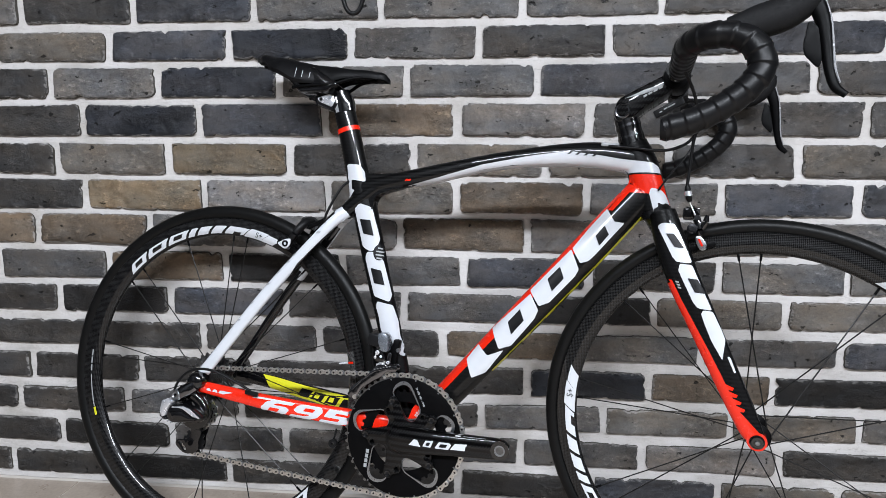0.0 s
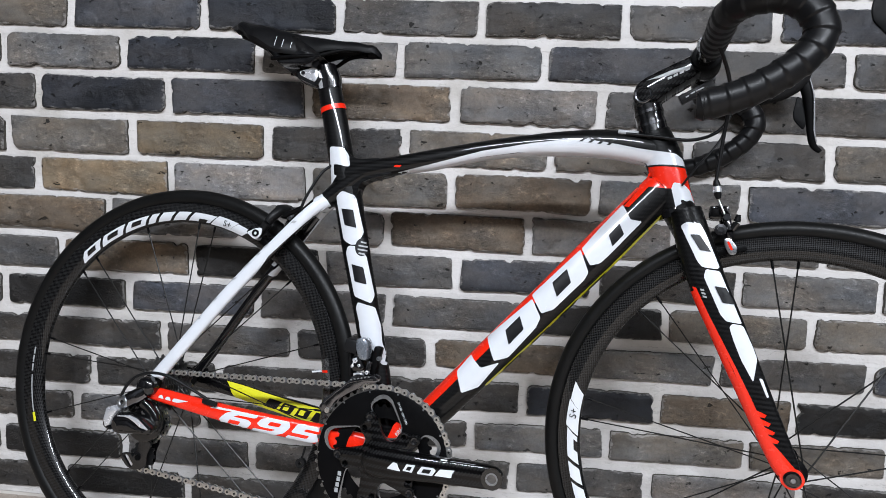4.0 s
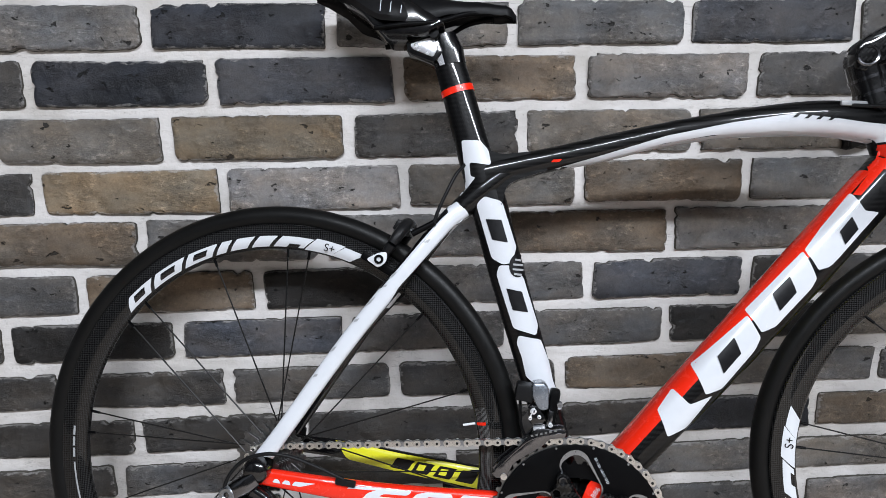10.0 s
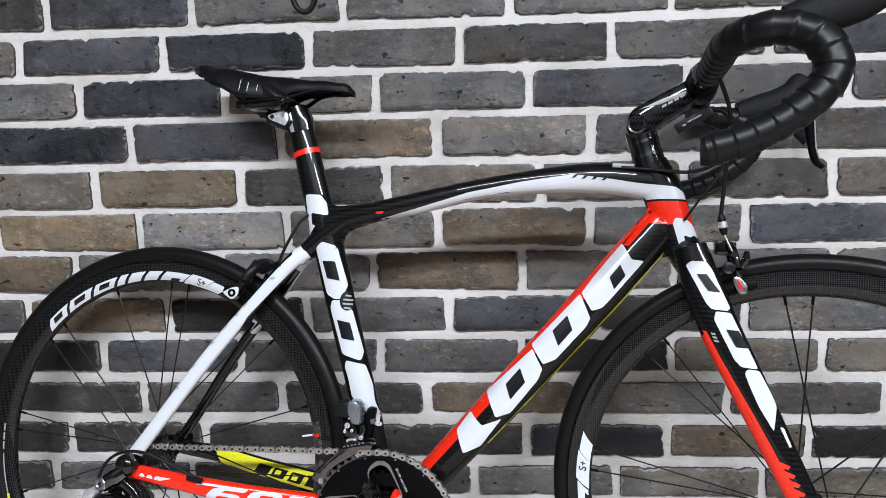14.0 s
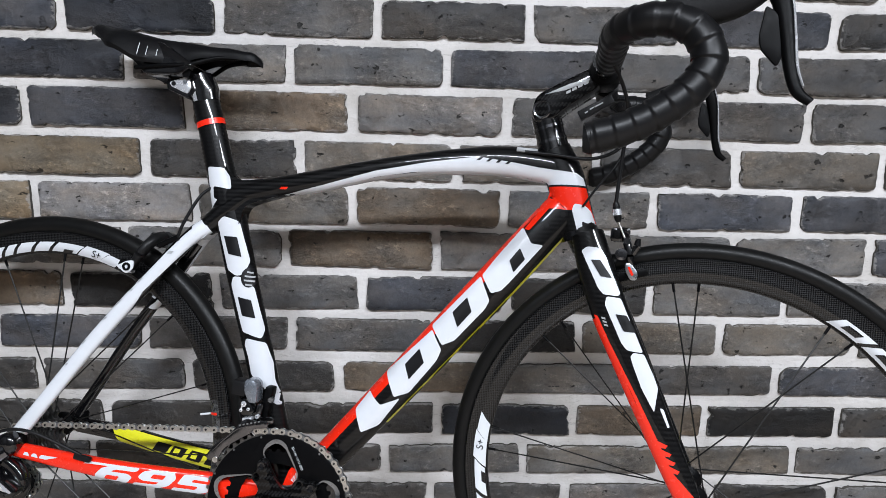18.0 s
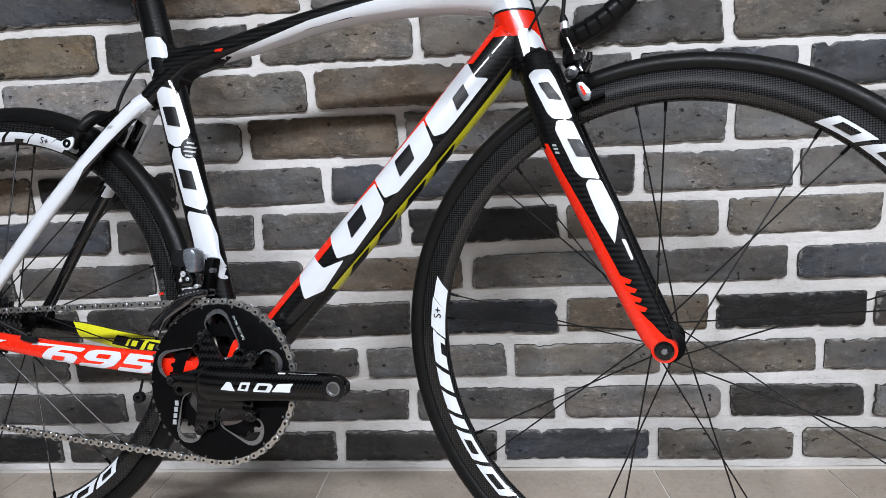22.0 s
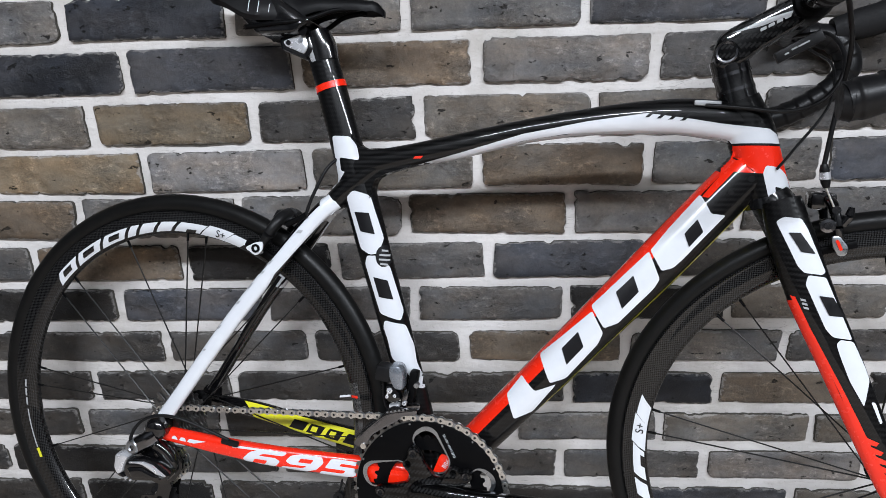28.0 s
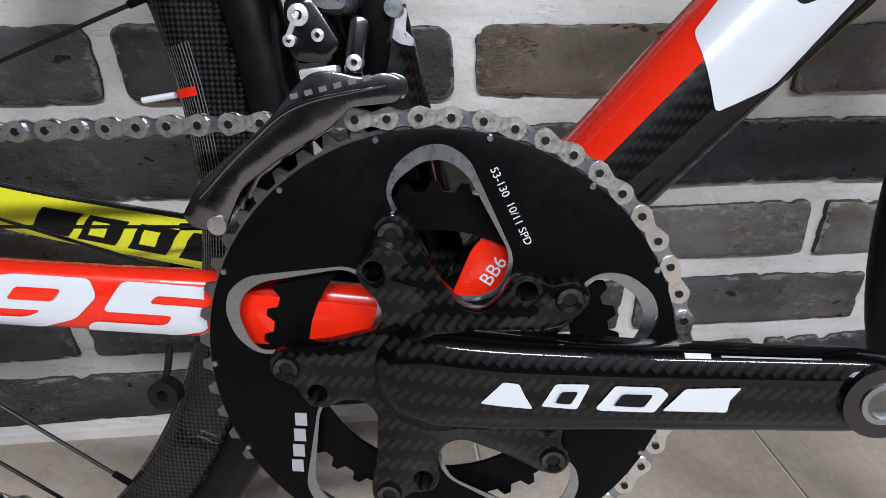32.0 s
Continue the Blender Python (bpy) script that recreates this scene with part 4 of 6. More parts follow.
def cog_outline(n, r_pitch, c, depth=0.0042, cut=1.0):
    out = []
    for i in range(n):
        for d, r in ((-0.30, r_pitch - depth * 0.55), (-0.13, r_pitch + depth * 0.45), (0.13, r_pitch + depth * 0.45), (0.30, r_pitch - depth * 0.55)):
            a = 2 * math.pi * (i + d) / n
            out.append((c[0] + r * math.cos(a), c[1] + r * math.sin(a)))
    return out


def circle(cx, cz, r, n=24):
    return [(cx + r * math.cos(2 * math.pi * i / n), cz + r * math.sin(2 * math.pi * i / n)) for i in range(n)]


b_part("cassette", hose(BM(), [(0, -0.018, 0), (0, -0.054, 0)], 0.0175, 24, 1), COG, rear_wheel, "steel cassette of stacked sprockets", "rear")
for i, n in enumerate(teeth):
    r = 0.0127 * n / (2 * math.pi)
    y = -0.0535 + i * 0.0037
    b_part("sprocket", plate(BM(), cog_outline(n, r, (0, 0)), y, y + 0.0017, holes=[circle(0, 0, 0.0165)]), COG, rear_wheel, turned="rear", smooth=False)
b_part("axle_end", hose(BM(), [(0, -0.074, 0), (0, -0.055, 0)], [0.0085, 0.0105], 20, 1), SATIN, rear_wheel, turned="rear")

# ---- crankset
ring_teeth, ring_r = 53, 0.0127 * 53 / (2 * math.pi)
ARM = 1.5
SPIDER = [107 - 72 * i for i in range(5)]


def polar(r, deg):
    return (BB.x + r * math.cos(radians(deg)), BB.z + r * math.sin(radians(deg)))


def window(s, side=0.0, outer=0.0):
    """One opening of the chainring, beside the spider arm at s degrees."""
    c = Vector(polar(0.068, s + 46))
    pts = []
    for r, a in ((0.034, 32), (0.034, 55), (0.058, 68), (0.080, 71), (0.0895, 67), (0.0955, 60), (0.0962, 54), (0.091, 48), (0.059, 23.5), (0.044, 19)):
        p = Vector(polar(r, s + a))
        way_out = (p - Vector((BB.x, BB.z))).normalized() if r > 0.085 else (p - c).normalized()
        pts.append(tuple(p + way_out * (outer if r > 0.085 else side)))
    return rounded(pts, 0.008, 5)


spindle = b_part("crankset", hose(BM(), [BB + Vector((0, -0.058, 0)), BB + Vector((0, 0.058, 0))], 0.0145, 24, 1), SATIN, label="carbon crankset with a black chainring")
b_part("chainring", plate(BM(), circle(BB.x, BB.z, 0.1032, 96), RING_Y - 0.0042, RING_Y - 0.0010, 0.0005, [window(a) for a in SPIDER]), SATIN, spindle, "matt black disc-like chainring")
b_part("chainring_teeth", plate(BM(), cog_outline(ring_teeth, ring_r, (BB.x, BB.z)), RING_Y - 0.0010, RING_Y + 0.0012, holes=[circle(BB.x, BB.z, 0.094, 64)]), COG, spindle, "bare metal teeth", smooth=False)
for a in SPIDER:
    b_part("window_edge", plate(BM(), window(a, 0.0012, 0.0012), RING_Y - 0.0047, RING_Y - 0.0041, 0.0, [window(a, -0.0012, -0.0050)]), GREYMETAL, spindle, "machined bright window edge", smooth=False)
b_part("inner_chainring", plate(BM(), cog_outline(39, 0.0127 * 39 / (2 * math.pi), (BB.x, BB.z)), RING_Y + 0.0028, RING_Y + 0.0050, holes=[circle(BB.x, BB.z, 0.060, 48)]), SATIN, spindle, "black inner chainring", smooth=False)
# spider: five arms that grow out of the crank boss
out = []
for s in SPIDER[::-1]:
    out += [polar(r, s + a) for r, a in ((0.0330, -33), (0.0490, -14), (0.0665, -7.5), (0.0722, -4.5), (0.0735, 0), (0.0715, 4.5), (0.0625, 8.5), (0.0612, 12.5), (0.0590, 19), (0.0520, 22), (0.0430, 20), (0.0350, 24))]
b_part("spider", plate(BM(), rounded(out, 0.0045, 4), RING_Y - 0.0145, RING_Y - 0.0052, 0.0016, [circle(*polar(0.0535, s + 13), 0.0040, 16) for s in SPIDER]), CARBON_CRANK, spindle, "five-armed carbon spider")
for s in SPIDER:
    x, z = polar(0.065, s)
    b_part("bolt", lathe(BM(), [(0.0030, -0.0592), (0.0052, -0.0600), (0.0060, -0.0585), (0.0060, -0.0560), (0.0030, -0.0560)], (x, 0, z), 20), BLACK, spindle, "glossy black chainring bolt")
    b_part("bolt_socket", hose(BM(), [(x, RING_Y - 0.0150, z), (x, RING_Y - 0.0140, z)], 0.0031, 6, 1), BLACKDECAL, spindle)
for i in range(14):
    x, z = polar(0.1014, 105 + 360 * i / 14)
    b_part("rivet", hose(BM(), [(x, RING_Y - 0.0052, z), (x, RING_Y - 0.004, z)], [0.0012, 0.0016], 10, 1), GREYMETAL, spindle)
ax = Vector((math.cos(radians(ARM)), 0, math.sin(radians(ARM))))
P = [BB + ax * d + Vector((0, y, 0.0)) for d, y in ((-0.016, -0.0575), (0.0, -0.0585), (0.03, -0.0605), (0.08, -0.0615), (0.135, -0.0625), (0.165, -0.063), (0.180, -0.063), (0.1885, -0.063))]
arm = Tube(P, [(0.0175, 0.0085), (0.0225, 0.0105), (0.0215, 0.0115), (0.0192, 0.0105), (0.0180, 0.009), (0.0176, 0.0085), (0.0150, 0.0085), (0.0070, 0.0075)], 8, 3.0)
b_part("boss", lathe(BM(), [(0.0005, -0.0665), (0.014, -0.066), (0.021, -0.0635), (0.027, -0.0585), (0.031, -0.0520), (0.0005, -0.0520)], (BB.x, 0, BB.z), 48, False), CARBON_CRANK, spindle, "domed carbon crank boss")
b_part("crank_arm", arm.mesh(BM(), 32), CARBON_CRANK, spindle, "glossy carbon crank arm without a pedal")
hole = BB + ax * 0.1735
for r0, r1, y, mat, nm in ((0.0152, 0.0085, -0.0738, BLACK, "pedal_eye"), (0.0088, 0.0066, -0.0745, GREYMETAL, "pedal_thread")):
    b_part(nm, lathe(BM(), [(r1, y), (r0, y), (r0, y + 0.004), (r1, y + 0.004)], (hole.x, 0, hole.z), 32), mat, spindle)
b_part("pedal_hole", hose(BM(), [(hole.x, -0.0722, hole.z), (hole.x, -0.0715, hole.z)], 0.0068, 24, 1), COG, spindle, "dull metal inside of the pedal eye")
bm = arm.mesh(BM(), 32)
bm.normal_update()
ARM_SKIN = BVHTree.FromBMesh(bm)
bm.free()
CK = ((((0.4354, -0.0668), (0.4442, -0.0564), (0.4505, -0.0568), (0.4530, -0.0620), (0.4566, -0.0678)), None),
      (((0.4597, -0.0664), (0.4648, -0.0562), (0.4783, -0.0557), (0.4740, -0.0671)), ((0.4650, -0.0640), (0.4674, -0.0588), (0.4738, -0.0586), (0.4712, -0.0644))),
      (((0.4813, -0.0662), (0.4881, -0.0560), (0.5057, -0.0559), (0.5093, -0.0588), (0.5045, -0.0671), (0.4832, -0.0673)), ((0.4880, -0.0642), (0.4912, -0.0588), (0.5030, -0.0586), (0.4998, -0.0644))),
      (((0.5075, -0.0663), (0.5154, -0.0561), (0.5369, -0.0547), (0.5330, -0.0605), (0.5328, -0.0659)), None))
for o, h in CK:
    block(ARM_SKIN, o, h, WHITEDECAL, BLACKDECAL, spindle, r=0.0012)
shape(arm, 0, BB.x + 0.098, BB.x + 0.108, 50, 62, 0, WHITEDECAL, "small_bar", spindle, 0.0006)
shape(arm, 0, BB.x + 0.112, BB.x + 0.150, 54, 58, 0, GREYDECAL, "small_bar", spindle, 0.0006)
lettering("53-130  10/11 SPD", 0.0046, WHITEDECAL, "ring_lettering", spindle, BIKE @ facing_right(0.4455, RING_Y - 0.0046, 0.0095, -63))
for i in range(4):
    bm = BM()
    box(bm, (0.3535 - 0.001 * i, RING_Y - 0.0045, -0.094 - 0.0085 * i), (0.0055, 0.0004, 0.0066))
    b_part("small_bar", bm, GREYDECAL, spindle, smooth=False)
b_part("crank_arm", Tube([BB - ax * d + Vector((0, 0.066, 0)) for d in (-0.015, 0.0, 0.09, 0.178)], [(0.016, 0.008), (0.02, 0.009), (0.0155, 0.008), (0.013, 0.007)], 6, 3).mesh(BM(), 20), CARBON_CRANK, spindle, "carbon crank arm on the far side")

# ---- chain: round the ring, the sprocket and the two jockey wheels
PULLEY_TOP, PULLEY_LOW = Vector((0.008, 0, -0.063)), Vector((-0.012, 0, -0.1195))
COG_R = 0.0127 * 11 / (2 * math.pi)


def arc_points(c, r, a0, a1, n, y):
    return [Vector((c[0] + r * math.cos(radians(a0 + (a1 - a0) * i / n)), y, c[2] + r * math.sin(radians(a0 + (a1 - a0) * i / n)))) for i in range(n + 1)]


CY = RING_Y + 0.0002
way = arc_points(PULLEY_LOW + REAR, 0.0225, 200, 262, 6, -0.0455)
way += arc_points(BB, ring_r, -94, 93.4, 60, CY)
way += arc_points(REAR, COG_R, 93.4, 262, 14, -0.0455)
way += arc_points(PULLEY_TOP + REAR, 0.0215, 100, -60, 10, -0.0455)
way.append(way[0].copy())
cum = [0.0]
for p, q in zip(way, way[1:]):
    cum.append(cum[-1] + (q - p).length)
count = round(cum[-1] / 0.0127 / 2) * 2
pins = []
for i in range(count):
    s = cum[-1] * i / count
    k = max(j for j in range(len(cum)) if cum[j] <= s + 1e-9)
    k = min(k, len(way) - 2)
    pins.append(way[k].lerp(way[k + 1], (s - cum[k]) / max(cum[k + 1] - cum[k], 1e-9)))
pitch = cum[-1] / count


def link_mesh(half, thick, r, waist, name, mat):
    o = []
    for i in range(9):
        a = radians(90 + 180 * i / 8)
        o.append((r * math.cos(a), r * math.sin(a)))
    o.append((pitch / 2, -waist))
    for i in range(9):
        a = radians(-90 + 180 * i / 8)
        o.append((pitch + r * math.cos(a), r * math.sin(a)))
    o.append((pitch / 2, waist))
    bm = BM()
    for y in (-half, half):
        plate(bm, o, y - thick / 2, y + thick / 2)
    me = bpy.data.meshes.new(name)
    bmesh.ops.recalc_face_normals(bm, faces=bm.faces)
    bm.to_mesh(me)
    bm.free()
    me.materials.append(mat)
    return me


outer, inner = link_mesh(0.0026, 0.0009, 0.0045, 0.0026, "outer_link", STEEL), link_mesh(0.00165, 0.0008, 0.0042, 0.0028, "inner_link", GREYMETAL)
bm = BM()
for p in pins:
    hose(bm, [p + Vector((0, -0.0037, 0)), p + Vector((0, 0.0037, 0))], 0.0017, 8, 1)
chain = b_part("chain", bm, SPOKE, label="bright bicycle chain on the big chainring")
for i, (p, q) in enumerate(zip(pins, pins[1:] + pins[:1])):
    d = (q - p).normalized()
    up = Vector((0, 1, 0)).cross(d).normalized()
    m = Matrix((d, up.cross(d), up)).transposed().to_4x4()
    part("outer_link" if i % 2 else "inner_link", outer if i % 2 else inner, None, chain, at=BIKE @ Matrix.Translation(p) @ m, smooth=False)

# ---- rear derailleur
mech = b_part("rear_derailleur", plate(BM(), rounded([(-0.046, -0.050), (-0.034, -0.0425), (-0.010, -0.0405), (0.008, -0.0455), (0.032, -0.0605), (0.026, -0.0715), (-0.010, -0.0745), (-0.034, -0.0770), (-0.047, -0.069)], 0.006, 5), -0.0890, -0.0680, 0.0050), BLACK, label="electronic rear derailleur in polished black and chrome", turned="rear")
b_part("mount_knuckle", Tube([(0.004, -0.074, -0.006), (-0.008, -0.076, -0.014), (-0.020, -0.077, -0.021), (-0.031, -0.077, -0.030)], [(0.011, 0.009), (0.0125, 0.010), (0.0120, 0.010), (0.0110, 0.009)], 6, 2.8).mesh(BM(), 22), DARKCHROME, mech, turned="rear")
b_part("mount_bolt", lathe(BM(), [(0.0036, -0.0868), (0.0050, -0.0880), (0.0085, -0.0880), (0.0108, -0.0855), (0.0112, -0.0700), (0.0036, -0.0700)], (-0.0300, 0, -0.0255), 28), GREYMETAL, mech, "silver pivot bolt", turned="rear")
b_part("bolt_socket", hose(BM(), [(-0.0300, -0.0860, -0.0255), (-0.0300, -0.080, -0.0255)], 0.0037, 6, 1), BLACKDECAL, mech, turned="rear")
b_part("hanger_cap", hose(BM(), [(0.002, -0.082, 0.001), (0.002, -0.077, 0.001), (0.002, -0.064, 0.001)], [0.010, 0.0160, 0.0170], 28, 3), BLACK, mech, "glossy black hanger cap", turned="rear")
b_part("cap_screw", hose(BM(), [(-0.0115, -0.0790, 0.001), (-0.0115, -0.072, 0.001)], [0.0024, 0.0034], 12, 1), GREYMETAL, mech, turned="rear")
b_part("chrome_cover", plate(BM(), rounded([(-0.0550, -0.0360), (-0.0420, -0.0315), (-0.0330, -0.0385), (-0.0400, -0.0480), (-0.0460, -0.0640), (-0.0545, -0.0680), (-0.0590, -0.0560)], 0.003, 4), -0.0915, -0.0720, 0.0030), CHROME, mech, "polished silver corner cover", turned="rear")
b_part("cover_foot", plate(BM(), rounded([(-0.0600, -0.0560), (-0.0520, -0.0600), (-0.0420, -0.0715), (-0.0500, -0.0720), (-0.0590, -0.0660)], 0.003, 4), -0.0900, -0.0700, 0.0022), BLACK, mech, turned="rear")
b_part("chrome_strip", plate(BM(), rounded([(-0.0340, -0.0465), (-0.0100, -0.0435), (0.0040, -0.0470), (0.0270, -0.0625), (0.0120, -0.0605), (-0.0020, -0.0525), (-0.0120, -0.0480)], 0.0022, 4), -0.0912, -0.0870, 0.0014), CHROME, mech, "tapering chrome strip", turned="rear")
b_part("body_ridge", plate(BM(), rounded([(-0.0380, -0.0560), (-0.0140, -0.0520), (0.0060, -0.0600), (0.0220, -0.0660), (-0.0060, -0.0690), (-0.0300, -0.0700)], 0.004, 4), -0.0920, -0.0870, 0.0030), BLACK, mech, "raised glossy face of the body", turned="rear")
for x, z in ((-0.0420, -0.0738), (-0.0345, -0.0755)):
    b_part("stop_screw", hose(BM(), [(x, -0.0890, z), (x, -0.080, z)], [0.0016, 0.0021], 10, 1), CHROME, mech, turned="rear")
b_part("parallelogram", Tube([(-0.004, -0.070, -0.026), (0.008, -0.068, -0.036), (0.018, -0.067, -0.052), (0.016, -0.067, -0.070)], [(0.008, 0.006), (0.010, 0.007), (0.011, 0.007), (0.008, 0.006)], 6, 3).mesh(BM(), 18), BLACK, mech, turned="rear")
b_part("cage_cover", plate(BM(), circle(-0.0040, -0.0575, 0.0345, 44), -0.0640, -0.0585, 0.0020, [circle(0.0020, -0.0480, 0.0150, 32)]), BLACK, mech, "round glossy black guide ring", turned="rear")
cage = rounded([(0.004, -0.070), (0.0095, -0.098), (0.0040, -0.113), (0.0045, -0.131), (-0.003, -0.1375), (-0.020, -0.1410), (-0.032, -0.1370), (-0.0455, -0.1245), (-0.0425, -0.1155), (-0.018, -0.1125), (-0.0125, -0.0985), (-0.014, -0.080)], 0.005, 5)
b_part("cage_plate", plate(BM(), cage, -0.0585, -0.0560, 0.0007, [rounded([(-0.0385, -0.1190), (-0.0330, -0.1175), (-0.0200, -0.1320), (-0.0240, -0.1360)], 0.003)]), BLACK, mech, "glossy black cage plate", turned="rear")
b_part("cage_plate", plate(BM(), cage, -0.0365, -0.0345, 0.0005), SATIN, mech, turned="rear")
for c in (PULLEY_TOP, PULLEY_LOW):
    b_part("jockey_wheel", plate(BM(), cog_outline(11, 0.0217, (c.x, c.z)), -0.0475, -0.0440, 0, [circle(c.x, c.z, 0.006)]), PLASTIC, mech, turned="rear", smooth=False)
    b_part("jockey_bolt", hose(BM(), [(c.x, -0.0605, c.z), (c.x, -0.058, c.z)], [0.0045, 0.0055], 14, 1), SATIN, mech, turned="rear")
b_part("cable", hose(BM(), [(0.113, -0.066, -0.008), (0.084, -0.074, 0.008), (0.055, -0.082, 0.0225), (0.030, -0.085, 0.0275), (0.010, -0.086, 0.0255), (-0.006, -0.086, 0.0195), (-0.020, -0.086, 0.0080), (-0.031, -0.085, -0.0090), (-0.036, -0.083, -0.028), (-0.038, -0.081, -0.040)], 0.0024, 10, 8), PLASTIC, mech, "thin black derailleur cable", turned="rear")

# ---- front derailleur
TILTED = Matrix.Rotation(radians(10), 3, "Y")
fd = BM()
box(fd, (0.3525, -0.034, 0.101), (0.022, 0.024, 0.021), 0.003, TILTED)
fd = b_part("front_derailleur", fd, PLASTIC, label="electronic front derailleur with a chrome cage")
b_part("motor_cover", plate(BM(), rounded([(0.3613, 0.1149), (0.3759, 0.1161), (0.3824, 0.1084), (0.3821, 0.0814), (0.3688, 0.0814), (0.3612, 0.0980)], 0.005, 5), -0.0500, -0.026, 0.0045), SILVERPAINT, fd, "silver-grey motor cover")
b_part("link", plate(BM(), rounded([(0.3568, 0.0862), (0.3675, 0.0880), (0.3790, 0.0703), (0.3730, 0.0635), (0.3602, 0.0635), (0.3574, 0.0694)], 0.003, 5), -0.0490, -0.036, 0.0022), BLACK, fd, "glossy black link")
bm = BM()
box(bm, (0.3830, -0.040, 0.068), (0.007, 0.014, 0.026), 0.0025, TILTED)
b_part("link", bm, DARKCHROME, fd)
for x, z, r in ((0.3629, 0.0805, 0.0040), (0.3590, 0.0715, 0.0024), (0.3700, 0.0735, 0.0024), (0.3835, 0.0640, 0.0030)):
    b_part("link_bolt", lathe(BM(), [(r * 0.45, -0.0505), (r, -0.0500), (r, -0.044), (r * 0.45, -0.044)], (x, 0, z), 16), CHROME, fd)
# small chrome sliver laid on as the black link's highlight
bm = BM()
box(bm, (0.3605, -0.0492, 0.0768), (0.0022, 0.002, 0.011), 0.0008, Matrix.Rotation(radians(24), 3, "Y"))
b_part("bright_rib", bm, CHROME, fd)
bm = BM()
box(bm, (0.3885, -0.024, 0.080), (0.0125, 0.018, 0.046), 0.004, TILTED)
b_part("mount", bm, SATIN, fd)
b_part("mount_bolt", hose(BM(), [(0.3965, -0.036, 0.085), (0.3965, -0.028, 0.085)], 0.0036, 14, 1), GREYMETAL, fd)
bm = BM()
box(bm, (0.3700, -0.0475, 0.0600), (0.0150, 0.009, 0.0045), 0.0015, Matrix.Rotation(radians(-8), 3, "Y"))
b_part("cage_bridge", bm, CHROME, fd, "bright bridge of the cage")
outl = rounded([(0.3620, 0.0560), (0.3680, 0.0605), (0.3775, 0.0610), (0.3860, 0.0585), (0.3960, 0.0612), (0.4025, 0.0585), (0.4015, 0.0500), (0.3820, 0.0478), (0.3750, 0.0400), (0.3530, 0.0270), (0.3380, 0.0160),
                (0.3310, 0.0020), (0.3290, -0.0035), (0.3160, -0.0018), (0.3112, 0.0030), (0.3200, 0.0170), (0.3350, 0.0300), (0.3480, 0.0400)], 0.004, 4)
b_part("cage", plate(BM(), outl, -0.0540, -0.0512, 0.0009), DARKCHROME, fd, "dark polished outer cage plate")
b_part("cage", plate(BM(), outl, -0.0350, -0.0335, 0.0005), DARKCHROME, fd)
b_part("cage_crease", Tube([(0.3200, -0.0541, 0.0110), (0.3420, -0.0544, 0.0330), (0.3620, -0.0544, 0.0480), (0.3960, -0.0541, 0.0560)], [(0.0006, 0.0006), (0.0012, 0.0008), (0.0012, 0.0008), (0.0005, 0.0005)], 8).mesh(BM(), 8), DARKCHROME, fd)
b_part("cage_screw", hose(BM(), [(0.3265, -0.0555, 0.0000), (0.3265, -0.033, 0.0000)], 0.0040, 16, 1), STEEL, fd)
for i in range(6):
    x, z = 0.3610 + 0.0056 * i, 0.0515 + 0.0014 * i
    bm = BM()
    box(bm, (x, -0.0542, z), (0.0030, 0.0003, 0.0020), 0, Matrix.Rotation(radians(-16), 3, "Y"))
    b_part("small_bar", bm, DIMDECAL, fd, smooth=False)
b_part("cable", hose(BM(), [(0.347, -0.030, 0.092), (0.350, -0.026, 0.050), (0.372, -0.022, 0.020), (0.398, -0.020, -0.01)], 0.002, 8, 6), PLASTIC, fd)

# cable guide under the chain stays
bm = BM()
hose(bm, [(0.285, -0.03, -0.068), (0.282, -0.03, -0.082), (0.279, -0.03, -0.089)], 0.0018, 8, 4)
lathe(bm, [(0.003, -0.034), (0.0078, -0.034), (0.0078, -0.027), (0.003, -0.027)], (0.280, 0, -0.094), 20)
b_part("cable_guide", bm, PLASTIC, frame_part)


# ---- brakes
def brake(c, deg, turned, label):
    m = Matrix.Translation(c) @ Matrix.Rotation(radians(90 - deg), 4, (0, 1, 0))
    world_m = (TURNED if turned else BIKE) @ m

    def add(name, bm, mat, parent, label=""):
        return part(name, bm, mat, parent, label, world_m)

    bm = BM()
    box(bm, (0.0, 0, 0.357), (0.022, 0.036, 0.016), 0.004)
    body = add("brake_caliper", bm, PLASTIC, bicycle, label)
    for s in (-1, 1):
        a = Tube([(0.003, s * 0.004, 0.366), (0.004, s * 0.024, 0.360), (0.004, s * 0.034, 0.342), (0.003, s * 0.034, 0.322), (0.0, s * 0.026, 0.306)],
                 [(0.007, 0.008), (0.0085, 0.008), (0.0085, 0.007), (0.0075, 0.006), (0.006, 0.005)], 6, 2.6, lateral=(1, 0, 0))
        add("brake_arm", a.mesh(BM(), 18), PLASTIC, body)
        bm = BM()
        box(bm, (0.0, s * 0.0185, 0.300), (0.052, 0.010, 0.012), 0.003)
        add("brake_pad", bm, SATIN, body)
        add("pad_bolt", hose(BM(), [(0, s * 0.031, 0.301), (0, s * 0.023, 0.301)], [0.0042, 0.0052], 14, 1), CHROME, body)
    add("centre_bolt", hose(BM(), [(0.010, 0, 0.358), (0.017, 0, 0.358)], 0.006, 16, 1), GREYMETAL, body)
    return body, add


